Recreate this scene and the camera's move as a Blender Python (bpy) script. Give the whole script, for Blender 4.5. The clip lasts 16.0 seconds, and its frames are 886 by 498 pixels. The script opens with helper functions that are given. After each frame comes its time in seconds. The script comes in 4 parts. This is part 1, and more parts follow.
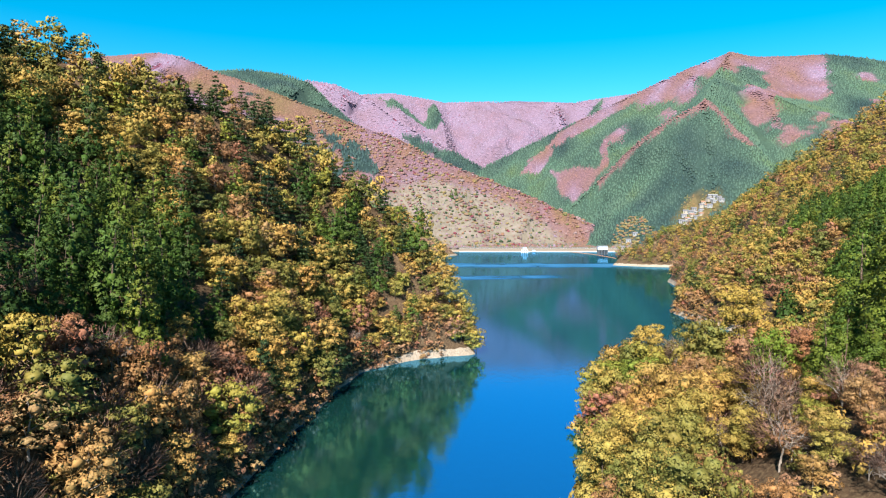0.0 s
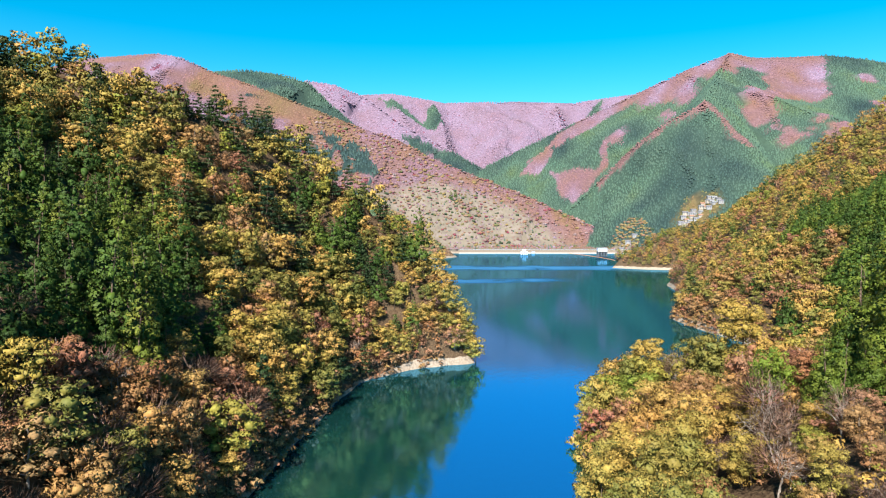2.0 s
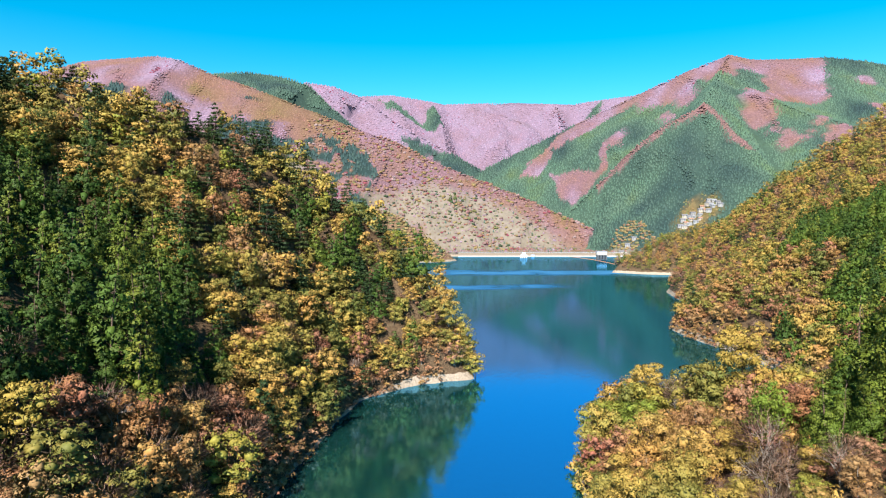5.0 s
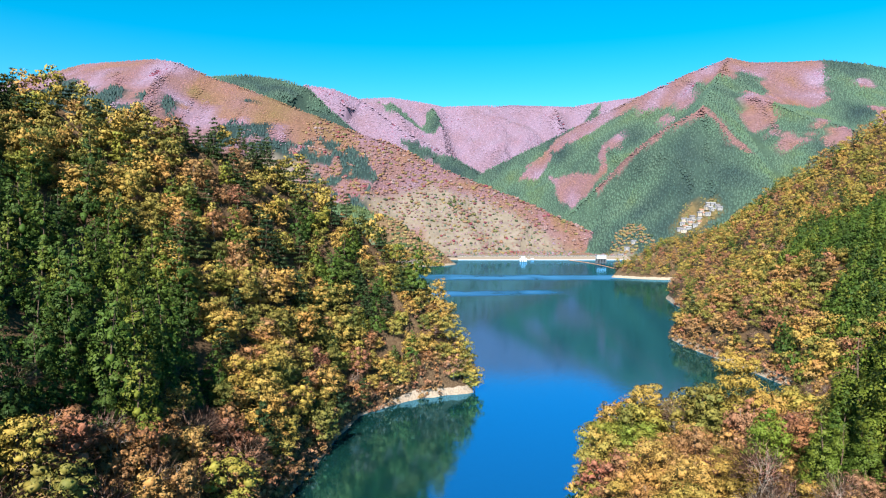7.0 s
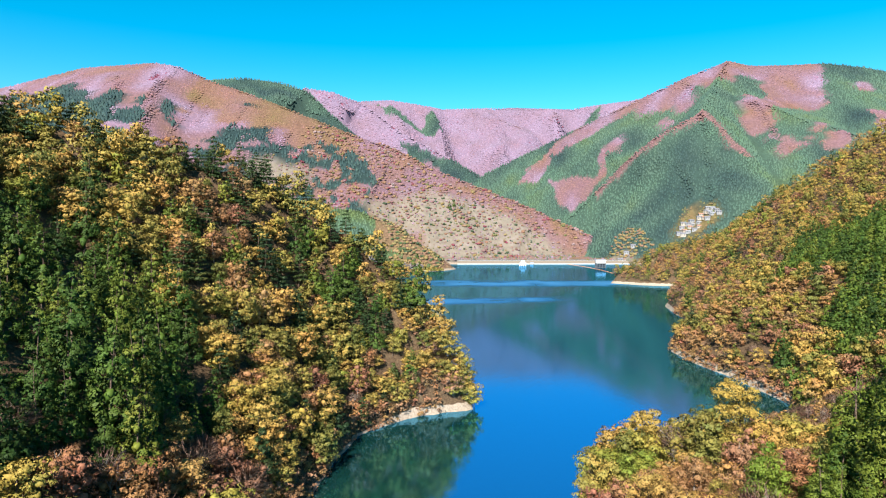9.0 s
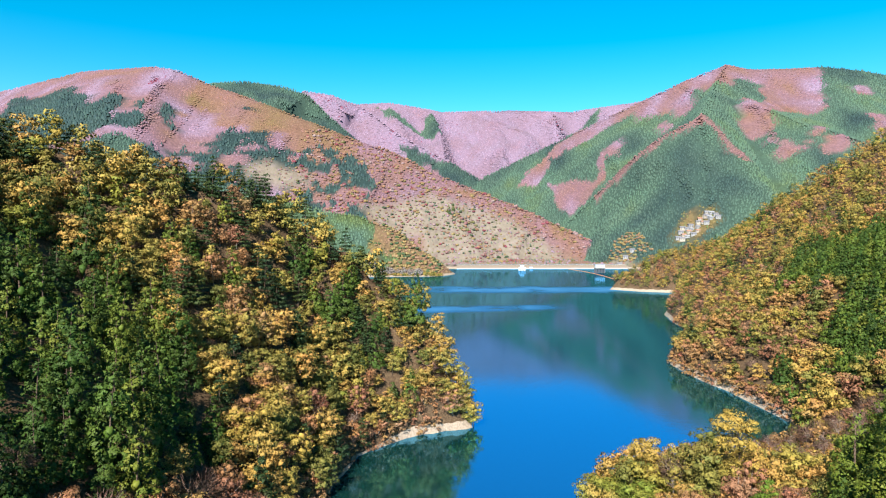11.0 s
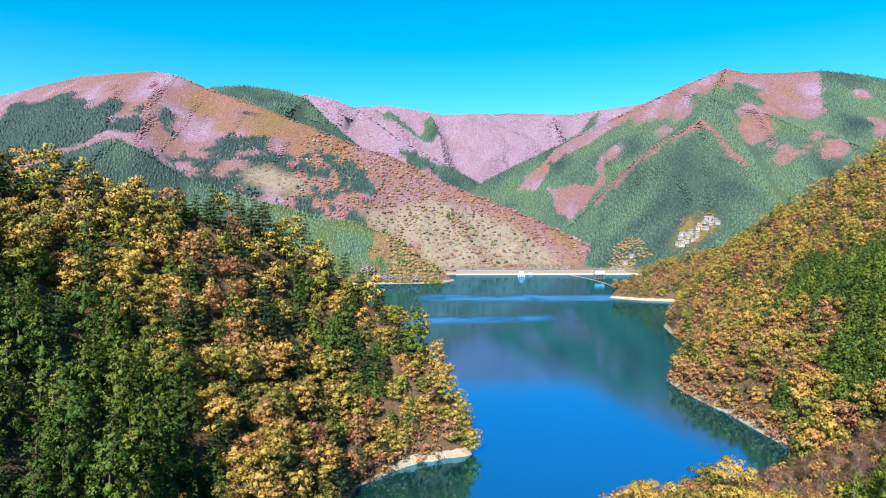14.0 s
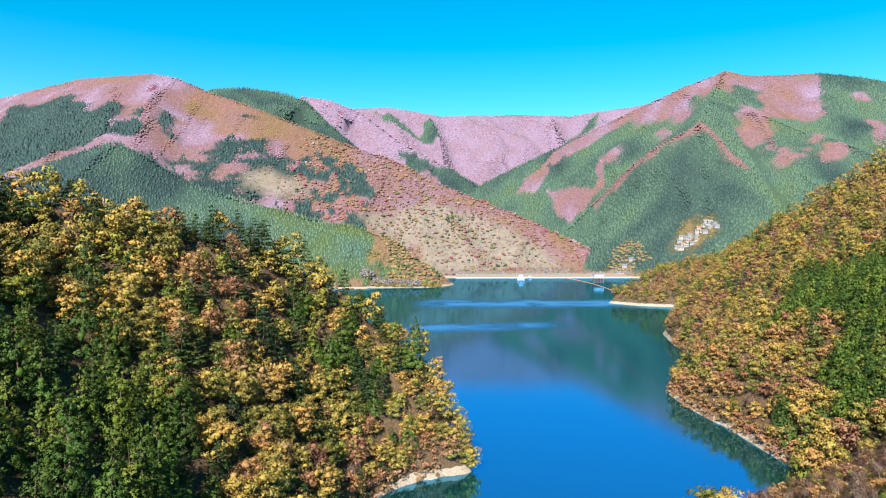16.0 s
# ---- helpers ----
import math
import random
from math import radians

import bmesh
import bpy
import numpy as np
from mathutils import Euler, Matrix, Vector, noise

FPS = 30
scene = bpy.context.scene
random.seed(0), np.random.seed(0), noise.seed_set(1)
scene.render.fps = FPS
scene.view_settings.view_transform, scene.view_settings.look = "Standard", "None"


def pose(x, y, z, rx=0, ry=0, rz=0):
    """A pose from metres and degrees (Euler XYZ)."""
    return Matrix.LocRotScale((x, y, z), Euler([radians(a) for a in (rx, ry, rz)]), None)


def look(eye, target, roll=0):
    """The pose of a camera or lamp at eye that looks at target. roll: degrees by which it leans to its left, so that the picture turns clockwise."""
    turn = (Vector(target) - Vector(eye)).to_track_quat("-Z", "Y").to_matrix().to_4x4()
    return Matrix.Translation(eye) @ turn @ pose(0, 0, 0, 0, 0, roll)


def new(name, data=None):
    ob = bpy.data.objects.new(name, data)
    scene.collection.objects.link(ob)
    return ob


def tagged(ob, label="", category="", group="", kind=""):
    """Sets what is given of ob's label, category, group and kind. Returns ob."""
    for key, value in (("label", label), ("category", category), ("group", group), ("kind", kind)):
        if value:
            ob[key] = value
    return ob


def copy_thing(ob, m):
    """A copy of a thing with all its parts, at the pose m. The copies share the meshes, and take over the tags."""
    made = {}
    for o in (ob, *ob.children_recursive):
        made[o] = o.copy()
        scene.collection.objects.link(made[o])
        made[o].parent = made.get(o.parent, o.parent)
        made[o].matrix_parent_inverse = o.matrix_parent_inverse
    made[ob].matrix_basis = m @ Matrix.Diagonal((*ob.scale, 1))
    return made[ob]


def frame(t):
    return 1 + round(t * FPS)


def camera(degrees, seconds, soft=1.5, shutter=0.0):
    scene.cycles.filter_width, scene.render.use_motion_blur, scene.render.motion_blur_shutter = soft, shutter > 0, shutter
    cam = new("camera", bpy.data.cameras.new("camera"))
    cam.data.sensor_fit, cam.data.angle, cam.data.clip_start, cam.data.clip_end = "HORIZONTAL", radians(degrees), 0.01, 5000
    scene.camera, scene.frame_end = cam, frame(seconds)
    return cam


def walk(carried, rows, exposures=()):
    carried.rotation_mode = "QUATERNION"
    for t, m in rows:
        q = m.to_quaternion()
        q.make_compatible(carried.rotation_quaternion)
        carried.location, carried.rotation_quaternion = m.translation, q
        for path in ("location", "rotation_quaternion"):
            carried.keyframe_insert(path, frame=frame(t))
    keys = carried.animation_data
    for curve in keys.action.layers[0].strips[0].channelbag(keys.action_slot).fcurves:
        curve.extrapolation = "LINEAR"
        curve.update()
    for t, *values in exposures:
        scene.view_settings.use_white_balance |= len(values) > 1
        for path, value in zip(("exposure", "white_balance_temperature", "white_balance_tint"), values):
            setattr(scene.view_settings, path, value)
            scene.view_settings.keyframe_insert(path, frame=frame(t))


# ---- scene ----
# the camera: a drone that climbs straight up over the lake
cam = camera(70.6, 16.0, soft=1.15)
METRES, EYE, TILT, LEAN, TURN = 55.0, 61.0, -2.0, 0.0, 0.0
ROWS = [
    (0.0, 0.0, 0.0, 0.0, 0.0, 0.0, -0.0),
    (0.5, -0.0, -0.0003, 0.0197, -0.0, -0.01, -0.01),
    (1.0, -0.0001, -0.0006, 0.0395, -0.02, -0.02, -0.02),
    (1.5, -0.0001, -0.0008, 0.0595, -0.03, -0.03, -0.02),
    (2.0, 0.0, -0.0014, 0.0792, -0.04, -0.02, -0.02),
    (2.5, 0.0001, -0.0016, 0.1005, -0.04, -0.03, -0.01),
    (3.0, 0.0001, -0.0021, 0.1235, -0.04, -0.04, -0.01),
    (3.5, 0.0002, -0.0025, 0.1467, -0.04, -0.04, 0.0),
    (4.0, 0.0003, -0.0033, 0.1698, -0.06, -0.03, 0.02),
    (6.5, 0.0013, -0.0079, 0.2974, -0.1, 0.04, 0.02),
    (7.0, 0.0017, -0.0085, 0.3273, -0.12, 0.08, 0.03),
    (7.5, 0.0023, -0.0095, 0.3592, -0.12, 0.1, 0.03),
    (8.0, 0.0025, -0.0105, 0.3927, -0.14, 0.13, 0.04),
    (8.5, 0.0031, -0.0119, 0.4276, -0.15, 0.17, 0.06),
    (9.0, 0.0039, -0.013, 0.4639, -0.16, 0.2, 0.07),
    (11.5, 0.0034, -0.0171, 0.6522, -0.24, 0.32, 0.09),
    (12.0, 0.0038, -0.0179, 0.6908, -0.25, 0.33, 0.1),
    (12.5, 0.0033, -0.0177, 0.7295, -0.26, 0.34, 0.11),
    (13.0, 0.005, -0.0192, 0.7684, -0.27, 0.34, 0.12),
    (13.5, 0.0052, -0.0199, 0.8069, -0.27, 0.35, 0.12),
    (14.0, 0.0057, -0.0207, 0.8456, -0.27, 0.36, 0.12),
    (14.5, 0.0062, -0.0216, 0.884, -0.29, 0.36, 0.12),
    (15.0, 0.0067, -0.0224, 0.9225, -0.3, 0.36, 0.13),
    (15.5, 0.007, -0.0228, 0.9607, -0.31, 0.37, 0.13),
    (16.0, 0.0074, -0.0233, 0.9996, -0.32, 0.37, 0.14),
]
walk(cam, [(t, pose(0, 0, EYE, TILT, LEAN, TURN) @ pose(METRES * x, METRES * y, METRES * z, 90 + pitch, roll, yaw)) for t, x, y, z, yaw, pitch, roll in ROWS])

# ---- light: clear autumn noon, the sun behind the camera and to its left ----
SUN_AZ, SUN_EL = radians(196), radians(39)
world = bpy.data.worlds.new("sky")
scene.world = world
world.use_nodes = True
wn = world.node_tree.nodes
wl = world.node_tree.links
sky = wn.new("ShaderNodeTexSky")
sky.sky_type = "NISHITA"
sky.sun_disc = False
sky.sun_elevation, sky.sun_rotation = SUN_EL, SUN_AZ
sky.altitude = 600
sky.air_density, sky.dust_density, sky.ozone_density = 1.0, 0.2, 2.0
vivid = wn.new("ShaderNodeHueSaturation")
vivid.inputs["Hue"].default_value = 0.477
vivid.inputs["Saturation"].default_value = 1.58
vivid.inputs["Value"].default_value = 1.0
wl.new(sky.outputs[0], vivid.inputs["Color"])
wl.new(vivid.outputs[0], wn["Background"].inputs["Color"])
wn["Background"].inputs["Strength"].default_value = 0.0565
sun = new("sun", bpy.data.lights.new("sun", "SUN"))
sun.data.energy, sun.data.angle, sun.data.color = 5.0, radians(0.5), (1.0, 0.92, 0.83)
sun_way = Vector((math.sin(SUN_AZ) * math.cos(SUN_EL), math.cos(SUN_AZ) * math.cos(SUN_EL), math.sin(SUN_EL)))
sun.matrix_world = look(sun_way * 500, (0, 0, 0))
scene.view_settings.exposure = 1.85

# ---- the lie of the land ----
def value_noise(x, y, seed):
    """Smooth noise in -1..1 on a unit lattice."""
    xi, yi = np.floor(x).astype(np.int64), np.floor(y).astype(np.int64)
    fx, fy = x - xi, y - yi
    fx, fy = fx * fx * (3 - 2 * fx), fy * fy * (3 - 2 * fy)

    def corner(i, j):
        h = (i * 374761393 + j * 668265263 + seed * 974711) & 0xFFFFFFFF
        h = ((h ^ (h >> 13)) * 1274126177) & 0xFFFFFFFF
        return ((h ^ (h >> 16)) & 0xFFFF) / 32767.5 - 1

    a, b = corner(xi, yi), corner(xi + 1, yi)
    c, d = corner(xi, yi + 1), corner(xi + 1, yi + 1)
    return (a * (1 - fx) + b * fx) * (1 - fy) + (c * (1 - fx) + d * fx) * fy


def fbm(x, y, size, seed=0, octaves=3):
    total, gain = 0, 1
    for k in range(octaves):
        total = total + gain * value_noise(x / size, y / size, seed + 17 * k)
        size, gain = size / 2.1, gain * 0.5
    return total


def seg_dist(x, y, a, b):
    """Distance from points to the segment a-b and the share of the way along it."""
    dx, dy = b[0] - a[0], b[1] - a[1]
    u = np.clip(((x - a[0]) * dx + (y - a[1]) * dy) / (dx * dx + dy * dy), 0, 1)
    return np.hypot(x - a[0] - u * dx, y - a[1] - u * dy), u


def inside(x, y, poly):
    """Distance to the outline, positive within it."""
    best, odd = np.full(np.shape(x), 1e9), np.zeros(np.shape(x), bool)
    for a, b in zip(poly, poly[1:] + poly[:1]):
        best = np.minimum(best, seg_dist(x, y, a, b)[0])
        if a[1] != b[1]:
            odd ^= ((a[1] > y) != (b[1] > y)) & (x < (b[0] - a[0]) * (y - a[1]) / (b[1] - a[1]) + a[0])
    return np.where(odd, best, -best)


def crest_near(x, y, lines):
    """Distance to the nearest crest line and its height there."""
    best, top = np.full(np.shape(x), 1e9), np.zeros(np.shape(x))
    for line in lines:
        for a, b in zip(line, line[1:]):
            d, u = seg_dist(x, y, a, b)
            top = np.where(d < best, a[2] + u * (b[2] - a[2]), top)
            best = np.minimum(best, d)
    return best, top


def crest_mean(x, y, lines):
    """The crests' height, the nearer stretches counting most."""
    total, weight = 0, 0
    for line in lines:
        for a, b in zip(line, line[1:]):
            k = max(1, round(math.dist(a[:2], b[:2]) / 14))
            for u in np.arange(k) / k:
                w = ((x - a[0] - u * (b[0] - a[0])) ** 2 + (y - a[1] - u * (b[1] - a[1])) ** 2 + 25) ** -2.0
                total, weight = total + w * (a[2] + u * (b[2] - a[2])), weight + w
    return total / weight


# shore lines and crests of the two wooded banks
LEFT_SHORE = [(-70, -80), (-60, 30), (-52, 100), (-49, 140), (-47, 165), (-41, 225), (-36, 260), (-16, 285), (0, 293), (15, 298), (14, 305),
              (-5, 318), (-40, 335), (-100, 370), (-200, 420), (-420, 470), (-420, -80)]
LEFT_CREST = [[(14, 302, 3), (10, 303, 8), (6, 304, 18), (1, 305, 32), (-4, 306, 43), (-11, 307, 57), (-20, 308, 64), (-30, 309, 71), (-49, 311, 88), (-72, 311, 99), (-89, 292, 110), (-125, 258, 116), (-151, 246, 126),
               (-170, 238, 128), (-215, 235, 146), (-300, 235, 174)],
              [(-170, 238, 128), (-165, 190, 122), (-152, 130, 106), (-145, 60, 100), (-145, -80, 100)]]
RIGHT_SHORE = [(10, -80), (14, 40), (20, 90), (25, 120), (37, 150), (40, 180), (52, 210), (80, 228), (118, 246), (160, 272), (173, 303), (170, 361),
               (163, 405), (163, 442), (205, 520), (233, 583), (240, 640), (252, 700), (300, 800), (358, 915), (363, 941), (310, 962), (273, 1000),
               (300, 1050), (420, 1150), (700, 1250), (1200, 1300), (1200, -80)]
RIGHT_CREST = [[(900, 500, 300), (620, 560, 250), (520, 600, 215), (435, 662, 172), (400, 720, 129), (395, 790, 100), (420, 900, 83), (425, 1010, 65), (380, 1016, 56), (334, 1014, 38), (311, 1010, 20), (293, 1005, 9)],
               [(58, 193, 14), (70, 180, 17), (80, 165, 25), (74, 140, 22), (76, 122, 30), (90, 112, 46), (110, 88, 78), (170, 60, 118), (260, 60, 140), (400, 200, 190), (520, 400, 225), (620, 560, 250)],
               [(110, 88, 78), (110, 138, 52)]]

# far ridges: points along the crest, then how steeply the flanks fall
RIDGES = [
    ([(-2032, 2299, 489), (-1581, 2249, 587), (-1220, 2149, 636), (-945, 2099, 641), (-861, 2079, 623), (-748, 2079, 574), (-610, 2059, 525),
      (-439, 2039, 456), (-249, 1999, 377), (-140, 1979, 339), (-32, 1949, 277), (124, 1899, 210), (287, 1849, 140), (389, 1779, 84), (450, 1690, 50), (478, 1600, 16)], 0.72),
    ([(-899, 2499, 680), (-792, 2519, 691), (-638, 2539, 677), (-539, 2559, 647), (-447, 2499, 555), (-299, 2399, 423), (-166, 2349, 370)], 0.75),
    ([(-623, 2899, 738), (-493, 2899, 717), (-362, 2899, 665), (-194, 2749, 525), (5, 2649, 402), (163, 2499, 296)], 0.75),
    ([(-1200, 3499, 760), (-563, 3499, 795), (-285, 3579, 820), (-123, 3579, 794), (7, 3599, 772), (402, 3649, 791), (732, 3649, 781), (917, 3599, 798),
      (1081, 3549, 814), (1271, 3499, 842)], 0.62),
    ([(185, 2499, 314), (442, 2419, 432), (590, 2399, 505), (757, 2379, 582), (900, 2359, 648), (1061, 2339, 711), (1146, 2339, 692), (1273, 2339, 694),
      (1420, 2339, 701), (1568, 2339, 686), (2055, 2339, 601), (2700, 2300, 560)], 0.72),
    ([(1061, 2339, 711), (936, 2149, 581), (764, 1849, 430), (707, 1749, 289), (663, 1679, 176)], 0.95),
    ([(764, 1849, 430), (666, 1879, 379), (587, 1899, 321), (489, 1919, 219), (402, 1919, 133)], 0.95),
    ([(764, 1849, 430), (865, 1799, 335), (936, 1749, 242)], 1.0),
    ([(1420, 2339, 701), (1370, 2099, 476), (1153, 1899, 304)], 0.8),
    ([(-986, 1519, 266), (-878, 1499, 298), (-759, 1479, 329), (-675, 1469, 288), (-578, 1459, 228), (-469, 1449, 194), (-282, 1429, 144),
      (-177, 1419, 126), (-99, 1399, 97), (-41, 1369, 51)], 0.72),
]
FAR_SHORE = 1545.0


def ridge_of(x, y):
    """Which of the ridges a point lies on."""
    tops = [top - fall * d for (line, fall) in RIDGES for d, top in [crest_near(x, y, [line])]]
    return np.argmax(tops, 0)



def height(x, y):
    """The ground's height over the lake's level."""
    x, y = np.atleast_1d(np.asarray(x, float)), np.atleast_1d(np.asarray(y, float))
    back = y - FAR_SHORE - 5 * fbm(x, 0 * x, 160, 5, 2)
    z = np.where(back > 22, 9.5 + 0.03 * back, np.where(back > -6, 1.5, -9.0))
    # low strip of land before the green hill
    strip = inside(x, y, [(-400, 1262), (-130, 1276), (-12, 1286), (12, 1296), (8, 1312), (-40, 1325), (-400, 1400)])
    z = np.maximum(z, np.clip(strip * 0.25, -9, 5))
    gully = fbm(x, y, 260, 3, 4)
    spurs = np.where(y > 2480, 55.0, 22.0) * (0.55 - 2 * np.abs(fbm(x + 0.25 * y, y * 0.3, 230, 23, 2)))
    for line, fall in RIDGES:
        d, top = crest_near(x, y, [line])
        rough = np.clip(d / 160, 0, 1) * np.clip((y - 1580) / 90, 0.15, 1)
        far = top - fall * d * (1 + 0.12 * gully * rough) + (26 * gully + spurs) * rough
        z = np.maximum(z, far)
    for shore, crests, power in ((LEFT_SHORE, LEFT_CREST, 0.85), (RIGHT_SHORE, RIGHT_CREST, 0.85)):
        near = (y < 1320) & (x > -460) & (x < 1300)
        bx, by = x[near], y[near]
        ds = inside(bx, by, shore)
        dr, top = crest_near(bx, by, crests)[0], crest_mean(bx, by, crests)
        share = np.clip(ds, 0, None) / (np.clip(ds, 0, None) + dr + 0.01)
        bank = np.where(ds > 0, top * share ** power + 0.2 * np.minimum(ds, 5), ds * 0.7)
        bank = bank + np.clip(ds / 30, 0, 1) * (2.4 * fbm(bx, by, 38, 8, 3))
        z[near] = np.where(ds > -14, np.maximum(z[near], bank), z[near])
    return z


# ---- materials ----
def material(name, rough=0.8, spec=0.2):
    m = bpy.data.materials.new(name)
    m.use_nodes = True
    b = m.node_tree.nodes["Principled BSDF"]
    b.inputs["Roughness"].default_value = rough
    b.inputs["Specular IOR Level"].default_value = spec
    return m, m.node_tree.nodes, m.node_tree.links, b


def ramp(nodes, stops, mode="LINEAR"):
    r = nodes.new("ShaderNodeValToRGB")
    r.color_ramp.interpolation = mode
    while len(r.color_ramp.elements) < len(stops):
        r.color_ramp.elements.new(0.5)
    for e, (p, c) in zip(r.color_ramp.elements, stops):
        e.position, e.color = p, (*c, 1)
    return r


def noise_node(nodes, links, scale, detail=4, rough=0.6):
    n = nodes.new("ShaderNodeTexNoise")
    n.inputs["Scale"].default_value = scale
    n.inputs["Detail"].default_value = detail
    n.inputs["Roughness"].default_value = rough
    g = nodes.new("ShaderNodeNewGeometry")
    links.new(g.outputs["Position"], n.inputs["Vector"])
    return n


def blend(nodes, links, mode, fac, a, b):
    x = nodes.new("ShaderNodeMix")
    x.data_type, x.blend_type = "RGBA", mode
    for socket, value in (("Factor", fac), ("A", a), ("B", b)):
        which = [s for s in x.inputs if s.name == socket and (s.type == ("VALUE" if socket == "Factor" else "RGBA"))][0]
        if isinstance(value, (int, float)):
            which.default_value = value
        elif isinstance(value, tuple):
            which.default_value = (*value, 1)
        else:
            links.new(value, which)
    return [s for s in x.outputs if s.type == "RGBA"][0]


def foliage(name, stops, by_object, leaf_var=0.16, through_light=0.03, patch=0.12, cool=0.86, hot=1.14, grain=1.7):
    """Leaves: one tint a tree (by object, or by the stored tint), with leaf to leaf and patch to patch variation.
    grain: how many leaf sprays a metre; 0 for woods far away."""
    m, n, l, b = material(name, 0.65, 0.15)
    r = ramp(n, stops)
    if by_object:
        l.new(n.new("ShaderNodeObjectInfo").outputs["Random"], r.inputs["Fac"])
    else:
        a = n.new("ShaderNodeAttribute")
        a.attribute_name = "tint"
        l.new(a.outputs["Fac"], r.inputs["Fac"])
    g = n.new("ShaderNodeNewGeometry")
    leaf = ramp(n, [(0, (1 - leaf_var,) * 3), (1, (1 + leaf_var,) * 3)])
    l.new(g.outputs["Random Per Island"], leaf.inputs["Fac"])
    c = blend(n, l, "MULTIPLY", 1.0, r.outputs["Color"], leaf.outputs["Color"])
    big = noise_node(n, l, patch, 2)
    warm = ramp(n, [(0.3, (cool, 1.0, 0.5 + 0.5 * cool)), (0.7, (hot, 0.98, 1.5 - 0.5 * hot))])
    l.new(big.outputs["Fac"], warm.inputs["Fac"])
    c = blend(n, l, "MULTIPLY", 1.0, c, warm.outputs["Color"])
    if grain:
        spray = noise_node(n, l, grain, 4, 0.7)
        tone = ramp(n, [(0.32, (0.74, 0.77, 0.72)), (0.5, (0.98, 0.98, 0.98)), (0.68, (1.2, 1.18, 1.14))])
        l.new(spray.outputs["Fac"], tone.inputs["Fac"])
        c = blend(n, l, "MULTIPLY", 1.0, c, tone.outputs["Color"])
    l.new(c, b.inputs["Base Color"])
    if through_light:
        t = n.new("ShaderNodeBsdfTranslucent")
        l.new(c, t.inputs["Color"])
        x = n.new("ShaderNodeMixShader")
        x.inputs[0].default_value = through_light
        l.new(b.outputs[0], x.inputs[1])
        l.new(t.outputs[0], x.inputs[2])
        l.new(x.outputs[0], n["Material Output"].inputs["Surface"])
    return m


YELLOW = [(0.0, (0.066, 0.074, 0.018)), (0.2, (0.118, 0.106, 0.026)), (0.4, (0.168, 0.138, 0.034)), (0.6, (0.228, 0.162, 0.04)), (0.78, (0.24, 0.142, 0.044)), (0.9, (0.2, 0.15, 0.034)), (1.0, (0.108, 0.126, 0.02))]
RUSSET = [(0.0, (0.195, 0.122, 0.056)), (0.3, (0.17, 0.084, 0.042)), (0.55, (0.225, 0.134, 0.046)), (0.8, (0.148, 0.066, 0.043)), (0.93, (0.195, 0.11, 0.065)), (1.0, (0.165, 0.066, 0.044))]
GREEN = [(0.0, (0.0629, 0.109, 0.0133)), (0.5, (0.0888, 0.124, 0.0163)), (1.0, (0.126, 0.14, 0.037))]
CEDAR = [(0.0, (0.0163, 0.035, 0.0074)), (0.35, (0.0281, 0.0559, 0.00888)), (0.7, (0.0488, 0.0793, 0.0111)), (1.0, (0.0851, 0.101, 0.0148))]
# cedar needles for the near bank, sunlight put into the colour as a brighter green
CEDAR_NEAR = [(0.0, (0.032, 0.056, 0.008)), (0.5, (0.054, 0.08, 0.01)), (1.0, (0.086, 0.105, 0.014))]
PINE = [(0.0, (0.0112, 0.0253, 0.0101)), (0.6, (0.0225, 0.0394, 0.0112)), (1.0, (0.045, 0.0562, 0.0141))]
TWIG = [(0.0, (0.145, 0.086, 0.066)), (0.5, (0.175, 0.112, 0.09)), (1.0, (0.16, 0.086, 0.078))]
# far woods: leaf colours with the distance haze mixed in, bluish to lilac
HAZED_FARWOOD = [(0.0, (0.0163, 0.034, 0.037)), (0.18, (0.0481, 0.0873, 0.0636)), (0.32, (0.0555, 0.0829, 0.0281)), (0.42, (0.105, 0.08, 0.035)), (0.58, (0.132, 0.075, 0.055)), (0.78, (0.13, 0.077, 0.096)), (0.95, (0.168, 0.126, 0.19)), (1.0, (0.111, 0.0222, 0.0407))]


leaf_yellow, leaf_yellow_s = foliage("yellow_leaves", YELLOW, True), foliage("yellow_leaves_far", YELLOW, False)
leaf_russet, leaf_russet_s = foliage("russet_leaves", RUSSET, True), foliage("russet_leaves_far", RUSSET, False)
leaf_cedar, leaf_cedar_s = foliage("cedar_needles", CEDAR, True, 0.2, 0.06), foliage("cedar_needles_far", CEDAR, False, 0.2, 0.06)
leaf_pine, leaf_pine_s = foliage("pine_needles", PINE, True, 0.2, 0.05), foliage("pine_needles_far", PINE, False, 0.2, 0.05)
leaf_twig, leaf_twig_s = foliage("fine_twigs", TWIG, True, 0.25, 0.0), foliage("fine_twigs_far", TWIG, False, 0.25, 0.0)
# the cedar needles again, coloured as sunlit, for the trees close by
leaf_cedar_lit = foliage("sunlit_cedar_needles", CEDAR_NEAR, True, 0.22, 0.0)
leaf_bleached = foliage("bleached_twigs", [(0.0, (0.13, 0.11, 0.105)), (1.0, (0.18, 0.155, 0.15))], False, 0.2, 0.0)
leaf_green = foliage("green_leaves", GREEN, True)
leaf_far = foliage("distant_woods", HAZED_FARWOOD, False, 0.14, 0.0, 0.012, 0.9, 1.08, 0)
needle_far = foliage("distant_conifers", HAZED_FARWOOD, False, 0.1, 0.0, 0.012, 0.92, 1.06, 0)
